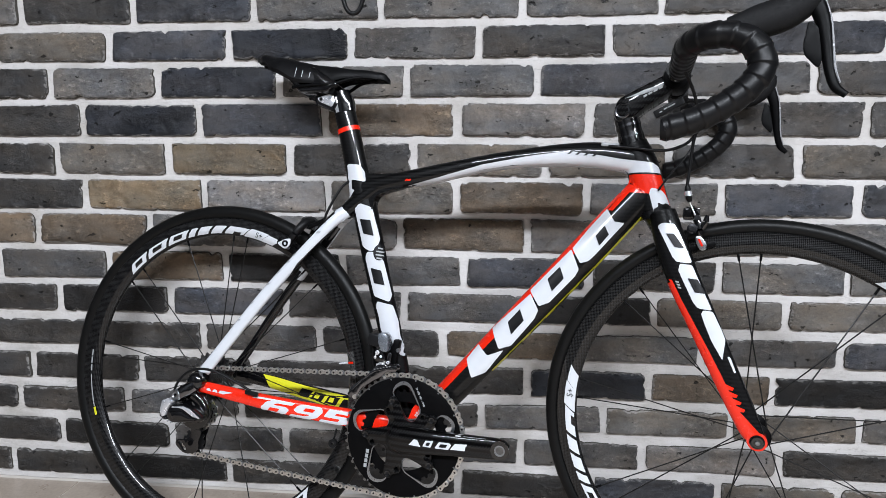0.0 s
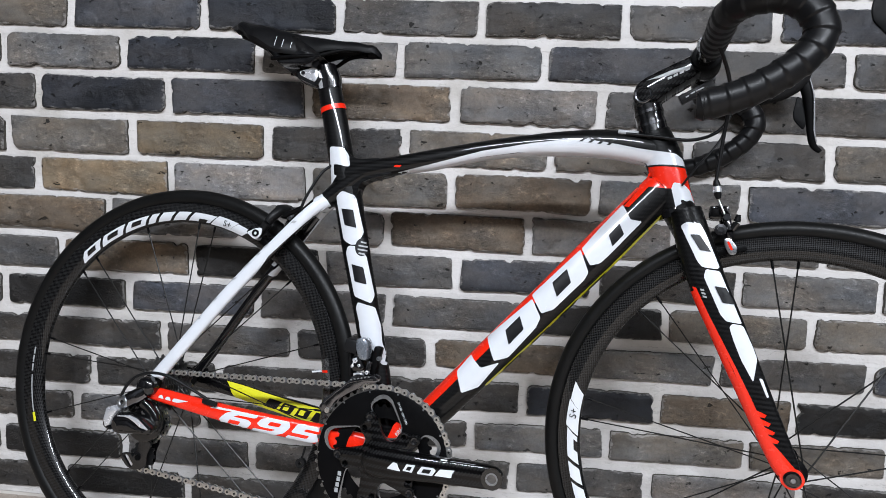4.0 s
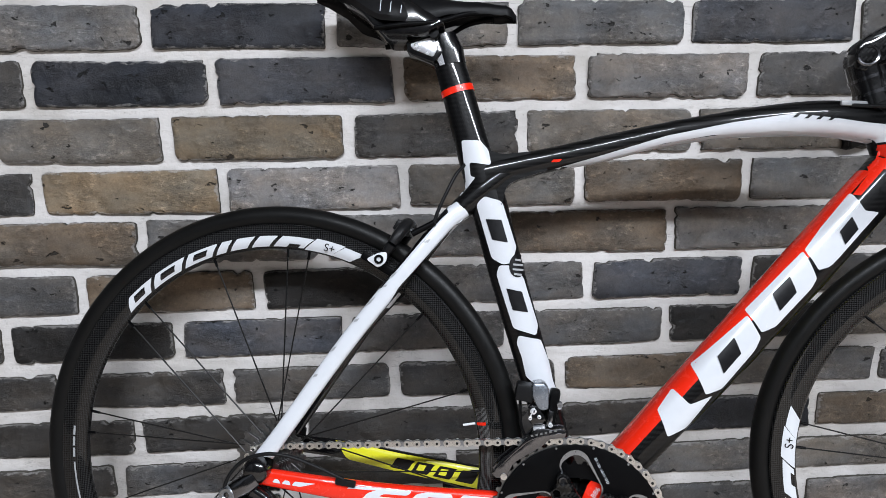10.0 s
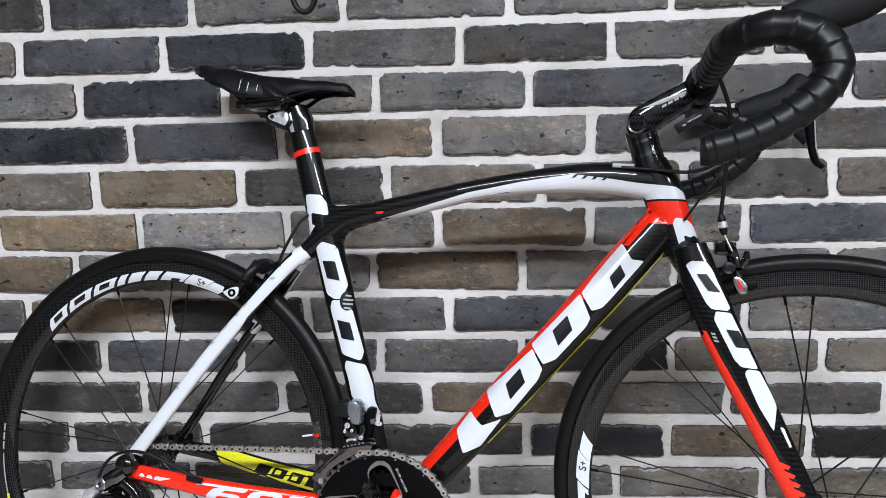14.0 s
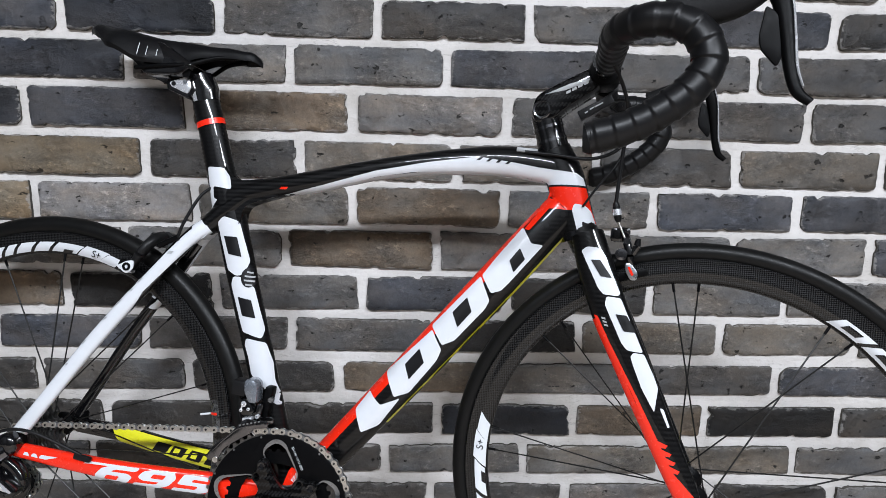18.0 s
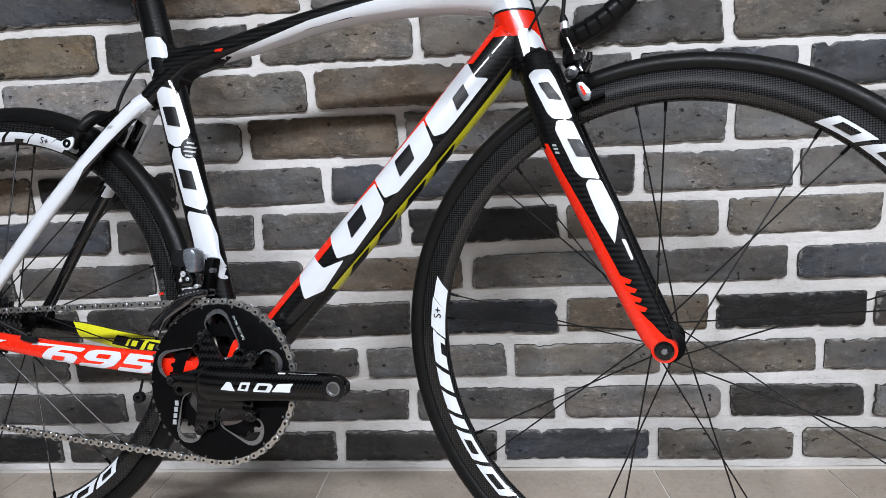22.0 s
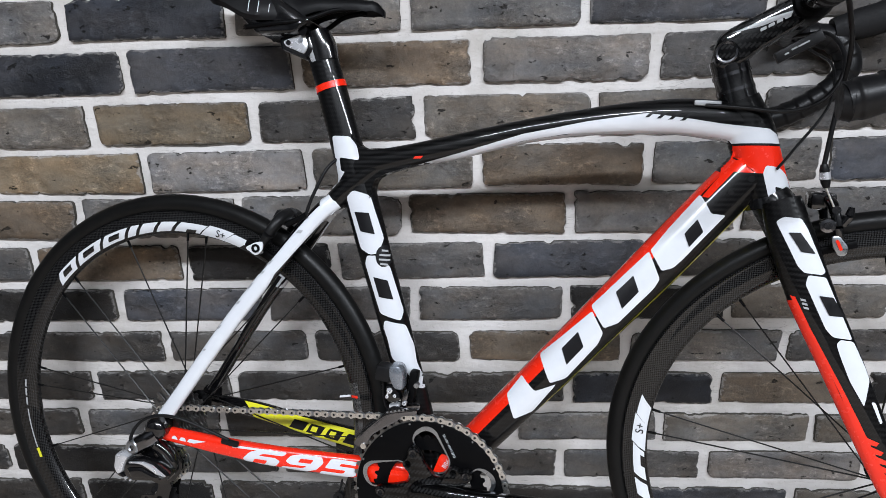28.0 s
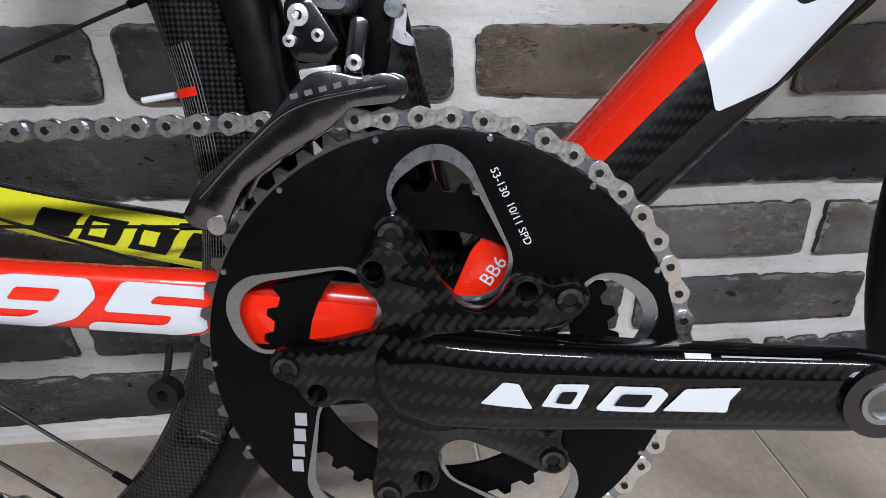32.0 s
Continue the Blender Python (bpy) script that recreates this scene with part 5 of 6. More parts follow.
rear_brake, add_rb = brake(Vector((0.003, 0, 0.006)), 58.0, False, "rear brake caliper with a white side plate")
bm = plate(BM(), rounded([(-0.014, 0.300), (0.006, 0.299), (0.011, 0.311), (0.005, 0.323), (-0.004, 0.316)], 0.005), -0.0435, -0.041, 0.0006)
add_rb("side_plate", bm, WHITEDECAL, rear_brake, "white side plate")
add_rb("side_bolt", lathe(BM(), [(0.003, -0.0455), (0.0060, -0.0455), (0.0060, -0.043), (0.003, -0.043)], (0.001, 0, 0.309), 20), SATIN, rear_brake)
add_rb("barrel_adjuster", rod(BM(), (0.018, -0.030, 0.358), (0.035, -0.028, 0.386), 0.0042, 12), SATIN, rear_brake)
b_part("brake_cable", hose(BM(), [(0.276, -0.010, 0.392), (0.265, -0.020, 0.378), (0.252, -0.026, 0.352), (0.242, -0.028, 0.330), (0.236, -0.028, 0.313)], 0.0024, 10, 8), PLASTIC, rear_brake, "black cable housing")
bm = BM()
box(bm, (0.882, 0, 0.345), (0.026, 0.040, 0.020), 0.005)
front_brake = b_part("brake_caliper", bm, BLACK, label="slim black front brake caliper with a silver pad holder", turned=True)
for s in (-1, 1):
    b_part("brake_arm", Tube([(0.884, s * 0.006, 0.350), (0.889, s * 0.026, 0.342), (0.894, s * 0.033, 0.322), (0.897, s * 0.031, 0.304), (0.900, s * 0.022, 0.294)],
                             [(0.006, 0.006), (0.0070, 0.006), (0.0065, 0.005), (0.0055, 0.0045), (0.004, 0.004)], 7, 2.4, lateral=(1, 0, 0.3)).mesh(BM(), 16), BLACK, front_brake, turned=True)
    bm = BM()
    box(bm, (0.897, s * 0.0175, 0.291), (0.046, 0.008, 0.009), 0.002, Matrix.Rotation(radians(-17), 3, "Y"))
    b_part("brake_pad", bm, SATIN, front_brake, turned=True)
b_part("pad_holder", plate(BM(), rounded([(0.8885, 0.3075), (0.8960, 0.3090), (0.9065, 0.2960), (0.9050, 0.2860), (0.8970, 0.2850), (0.8905, 0.2960)], 0.005, 5), -0.0385, -0.0345, 0.0014), GREYMETAL, front_brake, "polished silver pad holder", turned=True)
b_part("holder_inset", plate(BM(), rounded([(0.8925, 0.3035), (0.8955, 0.3040), (0.9010, 0.2930), (0.8980, 0.2915)], 0.0012), -0.0390, -0.0384), RED, front_brake, turned=True)
b_part("pivot_ring", lathe(BM(), [(0.0042, -0.0405), (0.0078, -0.0400), (0.0080, -0.0340), (0.0042, -0.0340)], (0.8838, 0, 0.3195), 24), DARKCHROME, front_brake, turned=True)
b_part("pivot_bolt", hose(BM(), [(0.8838, -0.0410, 0.3195), (0.8838, -0.034, 0.3195)], 0.0040, 14, 1), DARKCHROME, front_brake, turned=True)
b_part("pivot_bolt", hose(BM(), [(0.8905, -0.0395, 0.3375), (0.8905, -0.030, 0.3375)], [0.0045, 0.0058], 16, 1), DARKCHROME, front_brake, turned=True)
b_part("release_lever", Tube([(0.898, -0.036, 0.320), (0.903, -0.037, 0.330), (0.905, -0.037, 0.341)], [(0.004, 0.003), (0.005, 0.0035), (0.003, 0.003)], 6).mesh(BM(), 14), BLACK, front_brake, turned=True)
b_part("brake_wire", rod(BM(), (0.8785, -0.037, 0.362), (0.8905, -0.037, 0.335), 0.0011, 8), STEEL, front_brake, turned=True)
b_part("barrel_adjuster", hose(BM(), [(0.8790, -0.037, 0.362), (0.8775, -0.037, 0.368), (0.8770, -0.037, 0.3705), (0.8755, -0.037, 0.3800), (0.8752, -0.037, 0.3815), (0.8740, -0.037, 0.388)], [0.0032, 0.0050, 0.0050, 0.0050, 0.0052, 0.0034], 16, 1), PLASTIC, front_brake, "black cable barrel", turned=True)
b_part("barrel_ring", hose(BM(), [(0.8768, -0.037, 0.3712), (0.8757, -0.037, 0.3792)], [0.0060, 0.0054], 16, 1), CHROME, front_brake, "bright ring of the cable barrel", turned=True)

# ---- seat mast head and saddle
clamp_tube = Tube([(0.256, 0, 0.524), (0.252, 0, 0.542), (0.245, 0, 0.562)], [(0.0208, 0.0150), (0.0215, 0.016), (0.0185, 0.017)], 6, 2.4)
head = b_part("seat_clamp", clamp_tube.mesh(BM(), 28), BLACK, label="glossy black seat clamp with a polished wedge")
WEDGE = [(0.1975, 0.5555), (0.1990, 0.5400), (0.2350, 0.5250), (0.2480, 0.5380), (0.2420, 0.5600), (0.2300, 0.5640)]
b_part("clamp_wedge", plate(BM(), rounded(WEDGE, 0.004), -0.0165, 0.0165, 0.003), BLACK, head, "black triangular clamp wedge")
b_part("wedge_face", plate(BM(), rounded([(0.2035, 0.5500), (0.2070, 0.5435), (0.2340, 0.5320), (0.2400, 0.5420), (0.2360, 0.5570), (0.2270, 0.5575)], 0.003), -0.0185, -0.0160, 0.0010), CHROME, head, "polished face of the wedge")
b_part("wedge_bolt", hose(BM(), [(0.2120, -0.0196, 0.5475), (0.2120, -0.017, 0.5475)], 0.0034, 14, 1), BLACK, head)
b_part("wedge_bolt", hose(BM(), [(0.2300, -0.0196, 0.5500), (0.2300, -0.017, 0.5500)], [0.0030, 0.0040], 14, 1), GREYMETAL, head)
# bright film painted down the clamp as its reflection streak
b_part("clamp_streak", clamp_tube.patch(BM(), [(0.2, -34), (10, -62), (10, -18), (0.2, -14)], 0.0006, 16, 6), CHROME, head, "reflection streak down the clamp, laid on as bright metal")
b_part("clamp_bolt", hose(BM(), [(0.236, -0.026, 0.561), (0.236, 0.026, 0.561)], 0.0065, 18, 1), SATIN, head)
bm = BM()
NU, NV = 40, 20
xs = [0.068 + 0.275 * i / NU for i in range(NU + 1)]


def lerp_table(t, v):
    for (a, p), (b, q) in zip(v, v[1:]):
        if t <= b:
            k = (t - a) / (b - a)
            k = k * k * (3 - 2 * k)
            return p + (q - p) * k
    return v[-1][1]


W_T = [(0.0, 0.014), (0.04, 0.028), (0.12, 0.048), (0.24, 0.060), (0.38, 0.048), (0.58, 0.025), (0.85, 0.0180), (0.95, 0.0155), (0.985, 0.011), (1.0, 0.003)]
Z_T = [(0.0, 0.636), (0.06, 0.637), (0.25, 0.626), (0.5, 0.615), (0.8, 0.606), (0.95, 0.600), (0.985, 0.596), (1.0, 0.588)]
D_T = [(0.0, 0.006), (0.1, 0.014), (0.22, 0.030), (0.36, 0.042), (0.52, 0.034), (0.72, 0.015), (0.92, 0.010), (0.985, 0.007), (1.0, 0.002)]
top, low = [], []
for i, x in enumerate(xs):
    t = i / NU
    w, z, d = lerp_table(t, W_T), lerp_table(t, Z_T), lerp_table(t, D_T)
    a, b = [], []
    for j in range(NV + 1):
        v = -1 + 2 * j / NV
        y = w * math.copysign(abs(v) ** 0.75, v)
        a.append(bm.verts.new((x, y, z - 0.002 * (1 - abs(v)) - d * abs(v) ** 4.5)))
        b.append(bm.verts.new((x, y * 0.93, z - 0.007 - d * abs(v) ** 4.5 * 0.98 - 0.004 * (1 - abs(v)))))
    top.append(a)
    low.append(b)
for i in range(NU):
    for j in range(NV):
        bm.faces.new((top[i][j], top[i + 1][j], top[i + 1][j + 1], top[i][j + 1]))
        bm.faces.new((low[i][j], low[i][j + 1], low[i + 1][j + 1], low[i + 1][j]))
    for j in (0, NV):
        bm.faces.new((top[i][j], top[i + 1][j], low[i + 1][j], low[i][j]))
for i in (0, NU):
    for j in range(NV):
        bm.faces.new((top[i][j], top[i][j + 1], low[i][j + 1], low[i][j]))
saddle = b_part("saddle", bm, LEATHER, label="slim black racing saddle with pale slashes")
for s in (-1, 1):
    bm = hose(BM(), [(0.160, s * 0.036, 0.566), (0.200, s * 0.036, 0.5690), (0.242, s * 0.030, 0.573), (0.277, s * 0.018, 0.5860), (0.312, s * 0.010, 0.589)], 0.0034, 10, 8)
    b_part("saddle_rail", bm, SATIN, saddle, "dark metal saddle rail")
bm = plate(BM(), rounded([(0.110, 0.612), (0.140, 0.590), (0.172, 0.558), (0.226, 0.557), (0.252, 0.572), (0.200, 0.606), (0.130, 0.624)], 0.006), -0.034, 0.034, 0.005)
b_part("base_shell", bm, BLACK, saddle, "glossy black moulded shell under the saddle")
for i in range(5):
    x = 0.170 + i * 0.0125
    t = (x - 0.068) / 0.275
    w, z, d = lerp_table(t, W_T), lerp_table(t, Z_T), lerp_table(t, D_T)
    bm = BM()
    n = 4
    g = []
    hgt = 0.13 - 0.024 * i
    for k in range(n + 1):
        v = -(0.985 - hgt * k / n)
        y = w * math.copysign(abs(v) ** 0.75, v)
        zz = z - 0.002 * (1 - abs(v)) - d * abs(v) ** 4.5 + 0.0007
        g.append((bm.verts.new((x - 0.0004 + 0.0002 * k, y - 0.0012, zz)), bm.verts.new((x + 0.0007 + 0.0002 * k, y - 0.0012, zz))))
    for p, q in zip(g, g[1:]):
        bm.faces.new((p[0], p[1], q[1], q[0]))
    b_part("pale_slash", bm, WHITEDECAL, saddle)

# ---- stem, bars, levers
bm = BM()
Tube([(0.788, 0, 0.455), (0.780, 0, 0.484), (0.772, 0, 0.512)], [(0.0225, 0.021), (0.0205, 0.0195), (0.0215, 0.0205)], 6, 2.2).mesh(bm, 28)
stem = b_part("stem", bm, BLACK, label="glossy black carbon stem", turned=True)
b_part("stem_arm", plate(BM(), rounded([(0.7535, 0.518), (0.7570, 0.503), (0.7650, 0.4965), (0.7850, 0.5020), (0.8040, 0.5180), (0.8480, 0.5450), (0.8520, 0.5820), (0.7813, 0.5490), (0.7600, 0.5370)], 0.010, 6), -0.0205, 0.0205, 0.0055), CARBON_CRANK, stem, "black carbon angled stem elbow", turned=True)
# polished ring added for the silver highlight that outlines the elbow's cap
b_part("elbow_cap", lathe(BM(), [(0.0095, -0.0212), (0.0118, -0.0218), (0.0130, -0.0206), (0.0128, -0.0190), (0.0095, -0.0190)], (0.7690, 0, 0.5165), 32), DARKCHROME, stem, "thin ring for the highlight round the elbow's cap", turned=True)
b_part("bar_clamp", hose(BM(), [(0.852, -0.0255, 0.567), (0.852, -0.0245, 0.567), (0.852, -0.0205, 0.567), (0.852, 0.0205, 0.567), (0.852, 0.0245, 0.567), (0.852, 0.0255, 0.567)], [0.0150, 0.0190, 0.0212, 0.0212, 0.0190, 0.0150], 28, 1), SATIN, stem, turned=True)
bm = plate(BM(), rounded([(0.7720, 0.5370), (0.8060, 0.5505), (0.8330, 0.5570), (0.8310, 0.5520), (0.8000, 0.5420)], 0.0015), -0.0213, -0.0203, 0.0003)
b_part("silver_bar", bm, GREYDECAL, stem, "pale slanted bar on the stem", turned=True)
for k in range(4):
    x, z = 0.8020 + 0.0078 * k, 0.5365 + 0.0038 * k
    b_part("small_bar", plate(BM(), rounded([(x, z), (x + 0.006, z + 0.0028), (x + 0.0055, z + 0.0062), (x - 0.0005, z + 0.0034)], 0.001), -0.0211, -0.0203), GREYDECAL, stem, turned=True)
for z, mat in ((0.4745, DARKCHROME), (0.493, DARKCHROME)):
    x = 0.788 - (z - 0.455) * 0.28
    b_part("spacer_ring", Tube([(x + 0.0006, 0, z - 0.002), (x - 0.0006, 0, z + 0.002)], [(0.0218, 0.0207)] * 2, 2, 2.2).mesh(BM(), 28), mat, stem, turned=True)


def taped(bm, pts, r, wrap=0.019):
    """Bar tape: overlapping turns that stand out a little one after the other."""
    c = smooth_path(pts, 26)
    s = 0.0
    rad = [r]
    for p, q in zip(c, c[1:]):
        s += (q - p).length
        k = (s % wrap) / wrap
        rad.append(r * (0.93 + 0.10 * k) if k < 0.86 else r * (1.016 - 0.086 * (k - 0.86) / 0.14))
    up = None
    rings = []
    n = 18
    for i in range(len(c)):
        t = (c[min(i + 1, len(c) - 1)] - c[max(i - 1, 0)]).normalized()
        up = t.orthogonal().normalized() if up is None else (up - t * up.dot(t)).normalized()
        side = t.cross(up)
        rings.append([bm.verts.new(c[i] + rad[i] * (up * math.cos(2 * math.pi * j / n) + side * math.sin(2 * math.pi * j / n))) for j in range(n)])
    for a, b in zip(rings, rings[1:]):
        for j in range(n):
            bm.faces.new((a[j], a[(j + 1) % n], b[(j + 1) % n], b[j]))
    bm.faces.new(rings[0][::-1])
    bm.faces.new(rings[-1])
    return bm


def bar_points(s):
    # the drive side reaches a little further ahead and out
    ahead, wide = (0.014, 1.03) if s < 0 else (0.0, 1.0)
    return [(x + ahead * min(1.0, abs(y) / 0.15), y * wide, z) for x, y, z in bar_line(s)]


def bar_line(s):
    return [(0.852, s * 0.060, 0.566), (0.852, s * 0.120, 0.565), (0.855, s * 0.172, 0.564), (0.877, s * 0.200, 0.565), (0.908, s * 0.206, 0.562), (0.932, s * 0.209, 0.546),
            (0.9415, s * 0.211, 0.518), (0.926, s * 0.214, 0.491), (0.896, s * 0.217, 0.468), (0.863, s * 0.220, 0.452), (0.830, s * 0.222, 0.443)]


bars = b_part("handlebar", hose(BM(), [(0.852, -0.07, 0.567), (0.852, 0.07, 0.567)], 0.0145, 24, 1), BLACK, label="drop handlebar wrapped in black tape", turned=True)
for s in (-1, 1):
    b_part("bar_tape", taped(BM(), bar_points(s), 0.0174), TAPE, bars, "black padded bar tape", turned=True)
    e = bar_points(s)[-1]
    b_part("end_plug", hose(BM(), [(e[0] + 0.004, e[1], e[2]), (e[0] - 0.004, e[1], e[2])], [0.0165, 0.0140], 20, 1), PLASTIC, bars, turned=True)
    hood = Tube([(0.918, s * 0.206, 0.568), (0.950, s * 0.207, 0.576), (0.978, s * 0.208, 0.584), (0.998, s * 0.209, 0.597), (1.007, s * 0.209, 0.613), (1.012, s * 0.209, 0.6205)],
                [(0.0175, 0.0165), (0.0215, 0.0165), (0.0215, 0.0160), (0.0200, 0.0155), (0.0165, 0.0150), (0.0110, 0.0115)], 8, 2.4)
    b_part("brake_hood", hood.mesh(BM(), 24), HOOD, bars, "ribbed black rubber hood", turned=True)
    lever = Tube([(1.008, s * 0.2095, 0.600), (1.018, s * 0.211, 0.570), (1.0225, s * 0.213, 0.540), (1.026, s * 0.216, 0.508), (1.032, s * 0.219, 0.486), (1.043, s * 0.221, 0.475)],
                 [(0.010, 0.0078), (0.0085, 0.0072), (0.0068, 0.0062), (0.0056, 0.0052), (0.0052, 0.0046), (0.0038, 0.0036)], 8, 2.4)
    lv = b_part("brake_lever", lever.mesh(BM(), 18), SATIN, bars, "curved polished brake lever", turned=True)
    b_part("lever_edge", Tube([(1.018, s * 0.2095, 0.598), (1.0258, s * 0.211, 0.570), (1.0288, s * 0.213, 0.540), (1.0310, s * 0.216, 0.510), (1.0365, s * 0.219, 0.490)], [(0.0022, 0.0042)] * 4 + [(0.0012, 0.003)], 8).mesh(BM(), 12), CHROME, bars, "chrome lever edge", turned=True)
    b_part("shift_paddle", plate(BM(), rounded([(1.003, 0.570), (1.014, 0.560), (1.019, 0.520), (1.015, 0.510), (1.000, 0.528), (0.998, 0.540)], 0.005), s * 0.212, s * 0.216, 0.001), SATIN, bars, turned=True)
# junction box below the stem
bm = BM()
box(bm, (0.842, -0.016, 0.518), (0.050, 0.012, 0.013), 0.002, Matrix.Rotation(radians(-28), 3, "Y"))
b_part("junction_box", bm, PLASTIC, stem, "small black control box under the stem", turned=True)
for x, z, w in ((0.8300, 0.5108, 0.0045), (0.8370, 0.5160, 0.0060), (0.8460, 0.5205, 0.0120)):
    bm = BM()
    box(bm, (x, -0.0222, z), (w, 0.0008, 0.0018), 0.0002, Matrix.Rotation(radians(-28), 3, "Y"))
    b_part("small_bar", bm, GREYDECAL, stem, turned=True)
# cables at the head
b_part("brake_cable", hose(BM(), [(0.858, -0.120, 0.556), (0.872, -0.085, 0.541), (0.884, -0.052, 0.505), (0.879, -0.040, 0.440), (0.8742, -0.037, 0.387)], 0.0025, 10, 8), PLASTIC, bars, "black cable housing to the front brake", turned=True)
b_part("brake_cable", hose(BM(), [(0.745, -0.0215, 0.455), (0.785, -0.026, 0.451), (0.835, -0.030, 0.446), (0.872, -0.028, 0.462), (0.890, -0.020, 0.500), (0.886, 0.02, 0.54), (0.872, 0.10, 0.556)], 0.0025, 10, 8), PLASTIC, bars, "black cable housing into the top tube", turned=False)
b_part("brake_cable", hose(BM(), [(0.880, 0.120, 0.556), (0.886, 0.060, 0.528), (0.886, 0.0, 0.498), (0.876, -0.022, 0.452), (0.842, -0.030, 0.404), (0.826, -0.0265, 0.380)], 0.0016, 8, 8), PLASTIC, bars, turned=False)
bm = BM()
box(bm, (0.748, -0.0205, 0.4575), (0.030, 0.005, 0.0065), 0.002, Matrix.Rotation(radians(4), 3, "Y"))
b_part("cable_grommet", bm, GREYDECAL, frame_part)
b_part("head_spacer", Tube([(0.8245, 0, 0.350), (0.828, 0, 0.3385)], [(0.0262, 0.0262), (0.0275, 0.0285)], 3, 2.2).mesh(BM(), 28), BLACK, fork, turned=True)

# ---- a loop of black strap that hangs into view from above
bm = hose(BM(), [(-0.052, -0.235, 1.30), (-0.067, -0.235, 1.20), (-0.073, -0.235, 1.07), (-0.066, -0.235, 1.020), (-0.052, -0.235, 1.006), (-0.038, -0.235, 1.020), (-0.031, -0.235, 1.07), (-0.038, -0.235, 1.20), (-0.052, -0.235, 1.30)], 0.0038, 10, 8)
hose(bm, [(-0.052, -0.235, 1.298), (-0.052, -0.235, 2.0), (-0.052, -0.235, 2.702)], 0.003, 8, 2)
hanging_loop = part("hanging_strap", bm, PLASTIC)
tagged(hanging_loop, "black looped strap hanging from the ceiling by a cord", "strap")

# ---------------------------------------------------------------- bricks and tiles
def brick_mesh(w, h, seed, mat):
    """A hand-worn brick: nearly straight but chipped outline, tight arrises, dented face. Its origin is the middle of its face."""
    rnd = random.Random(seed)
    nx, nz = max(16, round(w / 0.0055)), 13
    cr = [rnd.uniform(0.002, 0.007) if rnd.random() < 0.72 else rnd.uniform(0.009, 0.017) for _ in range(4)]
    ox, oz = rnd.uniform(0, 50), rnd.uniform(0, 50)
    skew = [rnd.uniform(-0.0022, 0.0022) for _ in range(4)]
    bm = BM()
    rim = []

    def place(k, n, full):
        """Even steps inside, a tight step along the arris."""
        e = 0.0028 / full
        return 0.0 if k == 0 else 1.0 if k == n else e + (1 - 2 * e) * (k - 1) / (n - 2)

    def outline(u, v):
        x, z = (u - 0.5) * w, (v - 0.5) * h
        r = cr[(1 if x > 0 else 0) + (2 if z > 0 else 0)]
        dx, dz = abs(x) - (w / 2 - r), abs(z) - (h / 2 - r)
        if dx > 0 and dz > 0:
            k = max(dx, dz) / math.hypot(dx, dz)
            x, z = math.copysign(w / 2 - r + dx * k, x), math.copysign(h / 2 - r + dz * k, z)
        z += skew[0] * (u - 0.5) + skew[1] * (u - 0.5) * (v - 0.5) * 2 + skew[2] * (4 * (u - 0.5) ** 2 - 0.5)
        x += skew[3] * (v - 0.5) * 2
        edge = max(abs(u - 0.5), abs(v - 0.5)) * 2
        amp = edge ** 4
        chip = max(0.0, noise.noise((ox + x * 60, oz + z * 60, 9)) - 0.26) * 0.014
        jag = 0.0006 * noise.noise((ox + x * 260, z * 240, 2)) + 0.0014 * noise.noise((ox + x * 95, z * 95, 1)) + 0.0022 * noise.noise((ox + x * 32, oz + z * 32, 14))
        x = x - math.copysign(amp * (chip - jag), x) * (1 if abs(x) > w / 2 - 0.012 else 0)
        z = z - math.copysign(amp * (chip - jag), z) * (1 if abs(z) > h / 2 - 0.012 else 0)
        return x, z

    g = []
    for i in range(nx + 1):
        col = []
        for j in range(nz + 1):
            u, v = place(i, nx, w), place(j, nz, h)
            x, z = outline(u, v)
            near = min(u * w, (1 - u) * w, v * h, (1 - v) * h)
            fall = 0.0042 * max(0.0, 1 - near / 0.0050) ** 2
            dent = max(0.0, noise.noise((ox + x * 30, oz + z * 34, 11)) - 0.42) * 0.012
            y = fall + dent + 0.0016 * noise.noise((ox + x * 14, oz + z * 20, 5)) + 0.0008 * noise.noise((ox + x * 95, oz + z * 95, 6))
            col.append(bm.verts.new((x, y, z)))
            rim.append(max(0.0, 1 - near / 0.012))
        g.append(col)
    for i in range(nx):
        for j in range(nz):
            bm.faces.new((g[i][j], g[i + 1][j], g[i + 1][j + 1], g[i][j + 1]))
    loop = [c[0] for c in g] + g[-1][1:] + [c[-1] for c in g[-2::-1]] + g[0][-2:0:-1]
    n = len(loop)
    # the side of the brick, and a thin lip coloured dark for crevice shade, wider below
    side, lip, back = [], [], []
    for v in loop:
        x, z = v.co.x, v.co.z
        wide = 0.0030 * noise.noise((ox + x * 26, oz + z * 34, 21)) - (0.0002 if z < 0 else 0.0009)
        wide = max(0.00004, min(0.0022, wide))
        dx = math.copysign(wide, x) if abs(x) > w / 2 - 0.006 else 0.0
        dz = math.copysign(wide, z) if abs(z) > h / 2 - 0.006 else 0.0
        side.append(bm.verts.new((x, 0.0045, z)))
        lip.append(bm.verts.new((x + dx, 0.0050, z + dz)))
        back.append(bm.verts.new((x + dx, 0.03, z + dz)))
    for p, q, k in ((loop, side, 0), (side, lip, 1), (lip, back, 1)):
        for i in range(n):
            bm.faces.new((p[i], q[i], q[(i + 1) % n], p[(i + 1) % n])).material_index = k
    me = bpy.data.meshes.new("brick")
    bmesh.ops.recalc_face_normals(bm, faces=bm.faces)
    bm.to_mesh(me)
    bm.free()
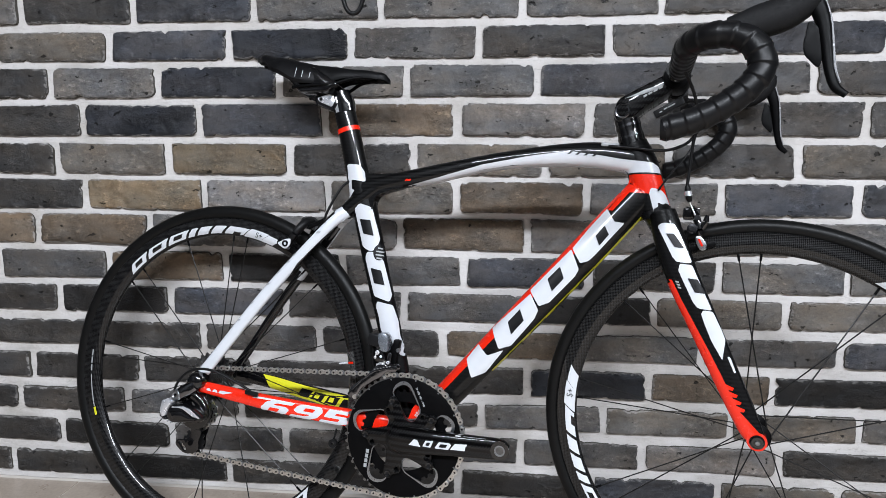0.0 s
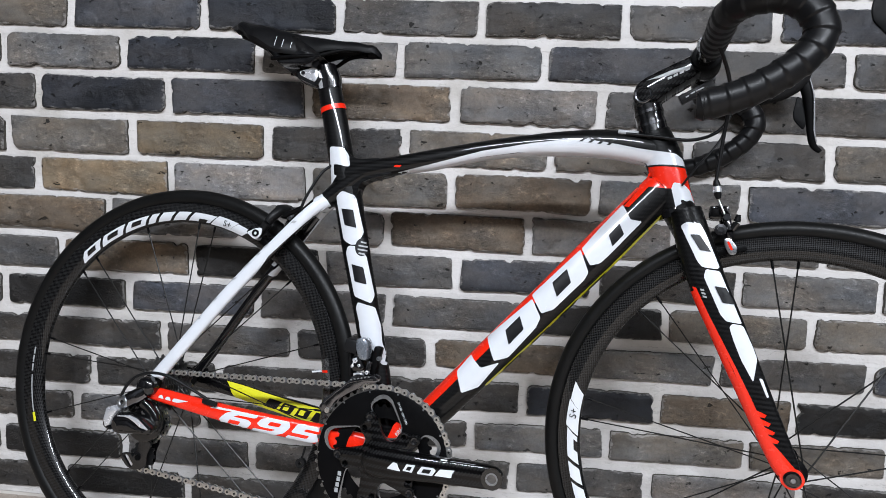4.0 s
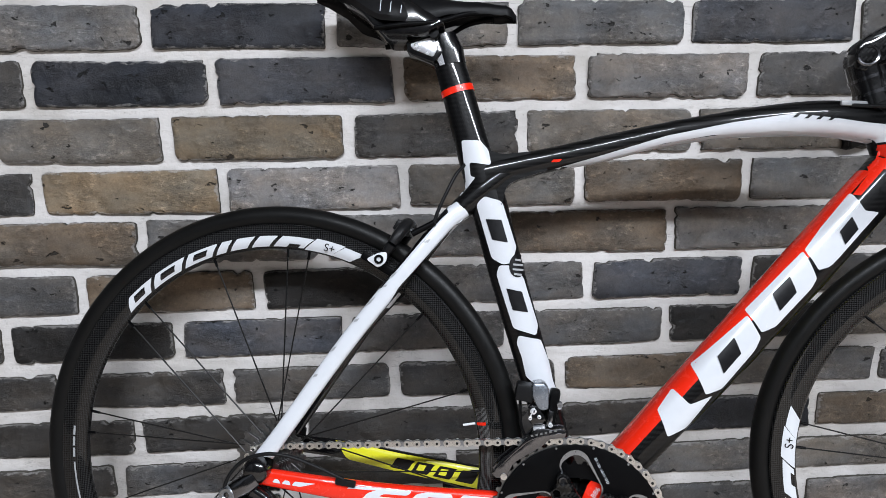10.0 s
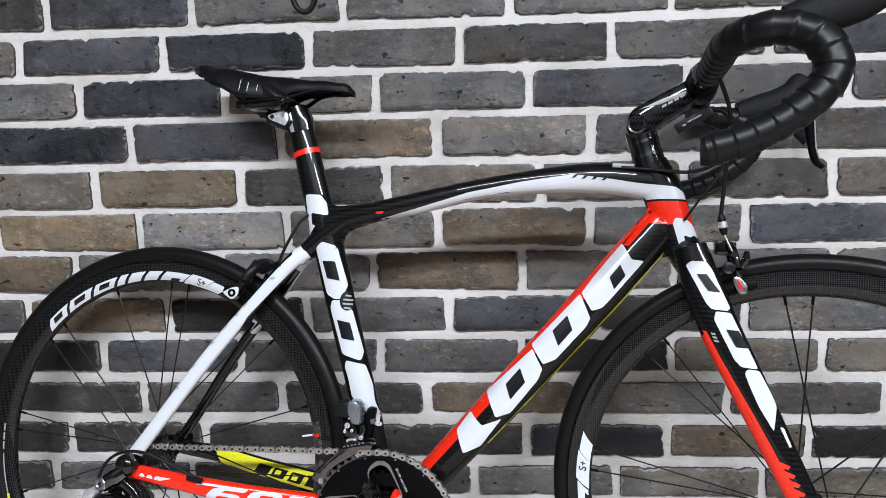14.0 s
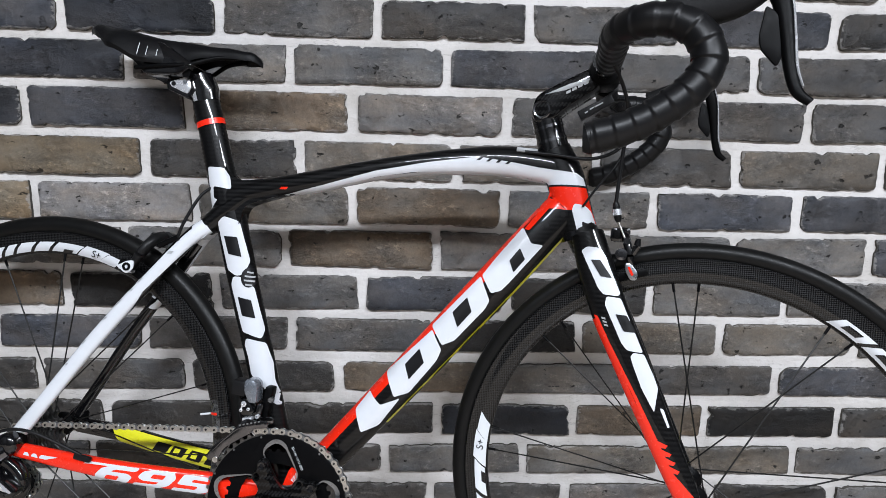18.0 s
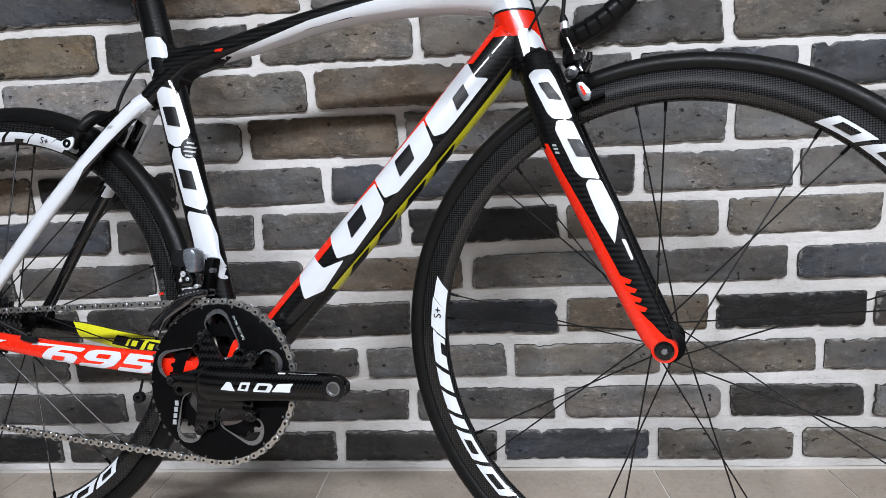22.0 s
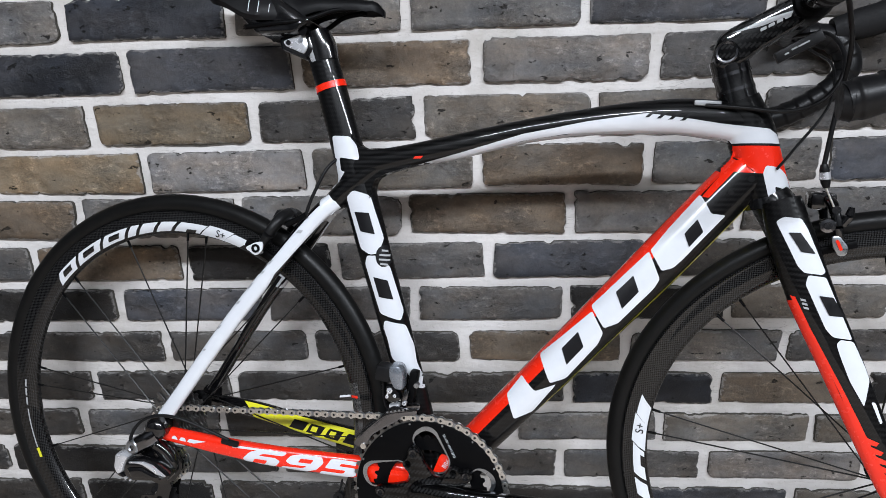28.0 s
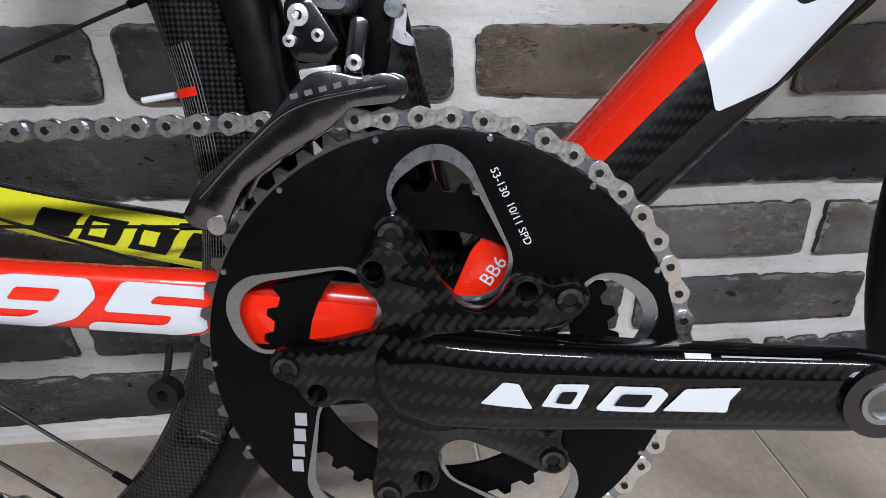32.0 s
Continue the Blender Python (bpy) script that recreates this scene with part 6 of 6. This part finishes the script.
    layer = me.attributes.new("rim", "FLOAT", "POINT")
    layer.data.foreach_set("value", rim + [1.0] * (3 * n))
    me.materials.append(mat)
    me.materials.append(GAP)
    me.polygons.foreach_set("use_smooth", [True] * len(me.polygons))
    me.set_sharp_from_angle(angle=radians(50))
    return me


# each course: its top, its foot, the middles of its upright joints, and each brick's tone
COURSES = [
    (0.080, 0.024, [-0.96, -0.69, -0.42, -0.15, 0.118, 0.413, 0.684, 0.932, 1.20], "dkdddswwg"),
    (0.160, 0.102, [-1.10, -0.83, -0.555, -0.282, -0.02, 0.255, 0.519, 0.808, 1.045, 1.31], "dkmwmmldg"),
    (0.240, 0.184, [-0.93, -0.66, -0.383, -0.105, 0.168, 0.434, 0.700, 0.96, 1.23], "dwddgwwmb"),
    (0.322, 0.262, [-1.16, -0.89, -0.62, -0.352, -0.045, 0.266, 0.526, 0.779, 1.039, 1.30], "dddddnbkd"),
    (0.403, 0.345, [-1.0, -0.735, -0.467, -0.197, 0.081, 0.362, 0.632, 0.908, 1.18, 1.44], "dbwdbgmsd"),
    (0.486, 0.425, [-1.08, -0.809, -0.540, -0.272, -0.005, 0.258, 0.528, 0.793, 1.056, 1.32], "dksmmkwwg"),
    (0.566, 0.502, [-0.95, -0.684, -0.406, -0.14, 0.124, 0.39, 0.656, 0.908, 1.17, 1.43], "mbkgsdggg"),
    (0.649, 0.581, [-1.13, -0.85, -0.58, -0.30, -0.013, 0.259, 0.53, 0.80, 1.057, 1.32], "bbggblggs"),
    (0.727, 0.660, [-1.0, -0.729, -0.450, -0.17, 0.107, 0.380, 0.648, 0.913, 1.18, 1.44], "dtlwbgssd"),
    (0.806, 0.739, [-1.06, -0.79, -0.527, -0.253, 0.017, 0.291, 0.54, 0.792, 1.06, 1.33], "dwtdwwmwg"),
    (0.889, 0.822, [-0.99, -0.723, -0.453, -0.176, 0.108, 0.379, 0.645, 0.913, 1.18, 1.45], "dnsblwmgg"),
    (0.967, 0.903, [-1.06, -0.791, -0.544, -0.272, 0.002, 0.271, 0.54, 0.808, 1.075, 1.34], "dgnggswmg"),
    (1.043, 0.981, [-0.92, -0.649, -0.381, -0.116, 0.151, 0.410, 0.676, 0.943, 1.21, 1.48], "wsnmdgsdg"),
    (1.124, 1.060, [-1.12, -0.849, -0.59, -0.323, -0.053, 0.238, 0.51, 0.746, 1.02, 1.29], "gdsgggwgd"),
    (1.204, 1.140, [-0.99, -0.72, -0.46, -0.19, 0.09, 0.36, 0.63, 0.90, 1.17, 1.44], "dgsgdbgsd"),
    (1.284, 1.220, [-1.12, -0.85, -0.59, -0.32, -0.05, 0.22, 0.49, 0.76, 1.03, 1.30], "gsdgbgdsg"),
]
seed = 0
for top, foot, joints, tones in COURSES:
    joints = [joints[0] - 0.54, joints[0] - 0.27, *joints, joints[-1] + 0.27]
    tones = "dd" + tones[:len(joints) - 4] + "swg"
    for a, b, tone in zip(joints, joints[1:], tones):
        if top > 0.88 and a > 0.30:
            tone = {"g": "m", "l": "g", "w": "m"}.get(tone, tone)
        # low on the left, darker tones also carry the dimmer light there
        if top < 0.41 and b < 0.05:
            tone = {"g": "m", "w": "m", "b": "d", "l": "w"}.get(tone, tone)
        seed += 1
        rnd = random.Random(seed)
        w, h = b - a - rnd.uniform(0.013, 0.019), top - foot
        me = brick_mesh(w, h, seed, BRICK[tone])
        at = pose((a + b) / 2, rnd.uniform(-0.0025, 0.0005), (top + foot) / 2, 0, rnd.uniform(-0.35, 0.35), rnd.uniform(-0.4, 0.4))
        part("brick", me, None, wall_north, at=at, smooth=False)

# the rest of the wall, out of the way of the bicycle: plainer bricks joined into one piece
def plain_brick(verts, faces, x0, x1, z0, z1, y):
    k = len(verts)
    b = 0.003
    verts += [(x0 + b, y, z0 + b), (x1 - b, y, z0 + b), (x1 - b, y, z1 - b), (x0 + b, y, z1 - b), (x0, y + b, z0), (x1, y + b, z0), (x1, y + b, z1), (x0, y + b, z1), (x0, 0.02, z0), (x1, 0.02, z0), (x1, 0.02, z1), (x0, 0.02, z1)]
    faces.append((k, k + 1, k + 2, k + 3))
    for o in (0, 4):
        for j in range(4):
            n = (j + 1) % 4
            faces.append((k + o + 4 + j, k + o + 4 + n, k + o + n, k + o + j))


verts, faces = [], []
rnd = random.Random(77)
heights = [(c[1], c[0], c[2][0] - 0.54, c[2][-1] + 0.27) for c in COURSES]
z = 1.300
while z < 2.66:
    heights.append((z, z + 0.064, None, None))
    z += 0.080
for k, (z0, z1, x0, x1) in enumerate(heights):
    spans = [(-2.59, 2.59)] if x0 is None else [(-2.59, x0), (x1, 2.59)]
    for a, b in spans:
        n = max(1, round((b - a) / 0.27))
        w = (b - a) / n
        for i in range(n):
            plain_brick(verts, faces, a + w * i + 0.008, a + w * (i + 1) - 0.008, z0, z1, rnd.uniform(-0.0025, 0.0005))
me = bpy.data.meshes.new("brick_field")
me.from_pydata(verts, [], faces)
me.materials.append(BRICK["g"])
field = part("brick_field", me, None, wall_north, "further grey bricks of the same wall", smooth=False)
tagged(field, "further grey bricks of the same wall", kind="stuff")

TILE_SIZE = 0.295
bm = BM()
box(bm, (0, 0, -0.004), (TILE_SIZE - 0.003, TILE_SIZE - 0.003, 0.008), 0.0008)
tile_mesh = bpy.data.meshes.new("floor_tile")
bm.to_mesh(tile_mesh)
bm.free()
tile_mesh.materials.append(TILE)
for i in range(-9, 9):
    for j in range(11):
        x, y = 0.093 + TILE_SIZE * (i + 0.5), -0.012 - TILE_SIZE * (j + 0.5) + 0.01
        if abs(x) < 2.48:
            part("floor_tile", tile_mesh, None, floor, at=pose(x, y, FLOOR, 0, 0, 90 * ((i * 3 + j) % 4)), smooth=False)
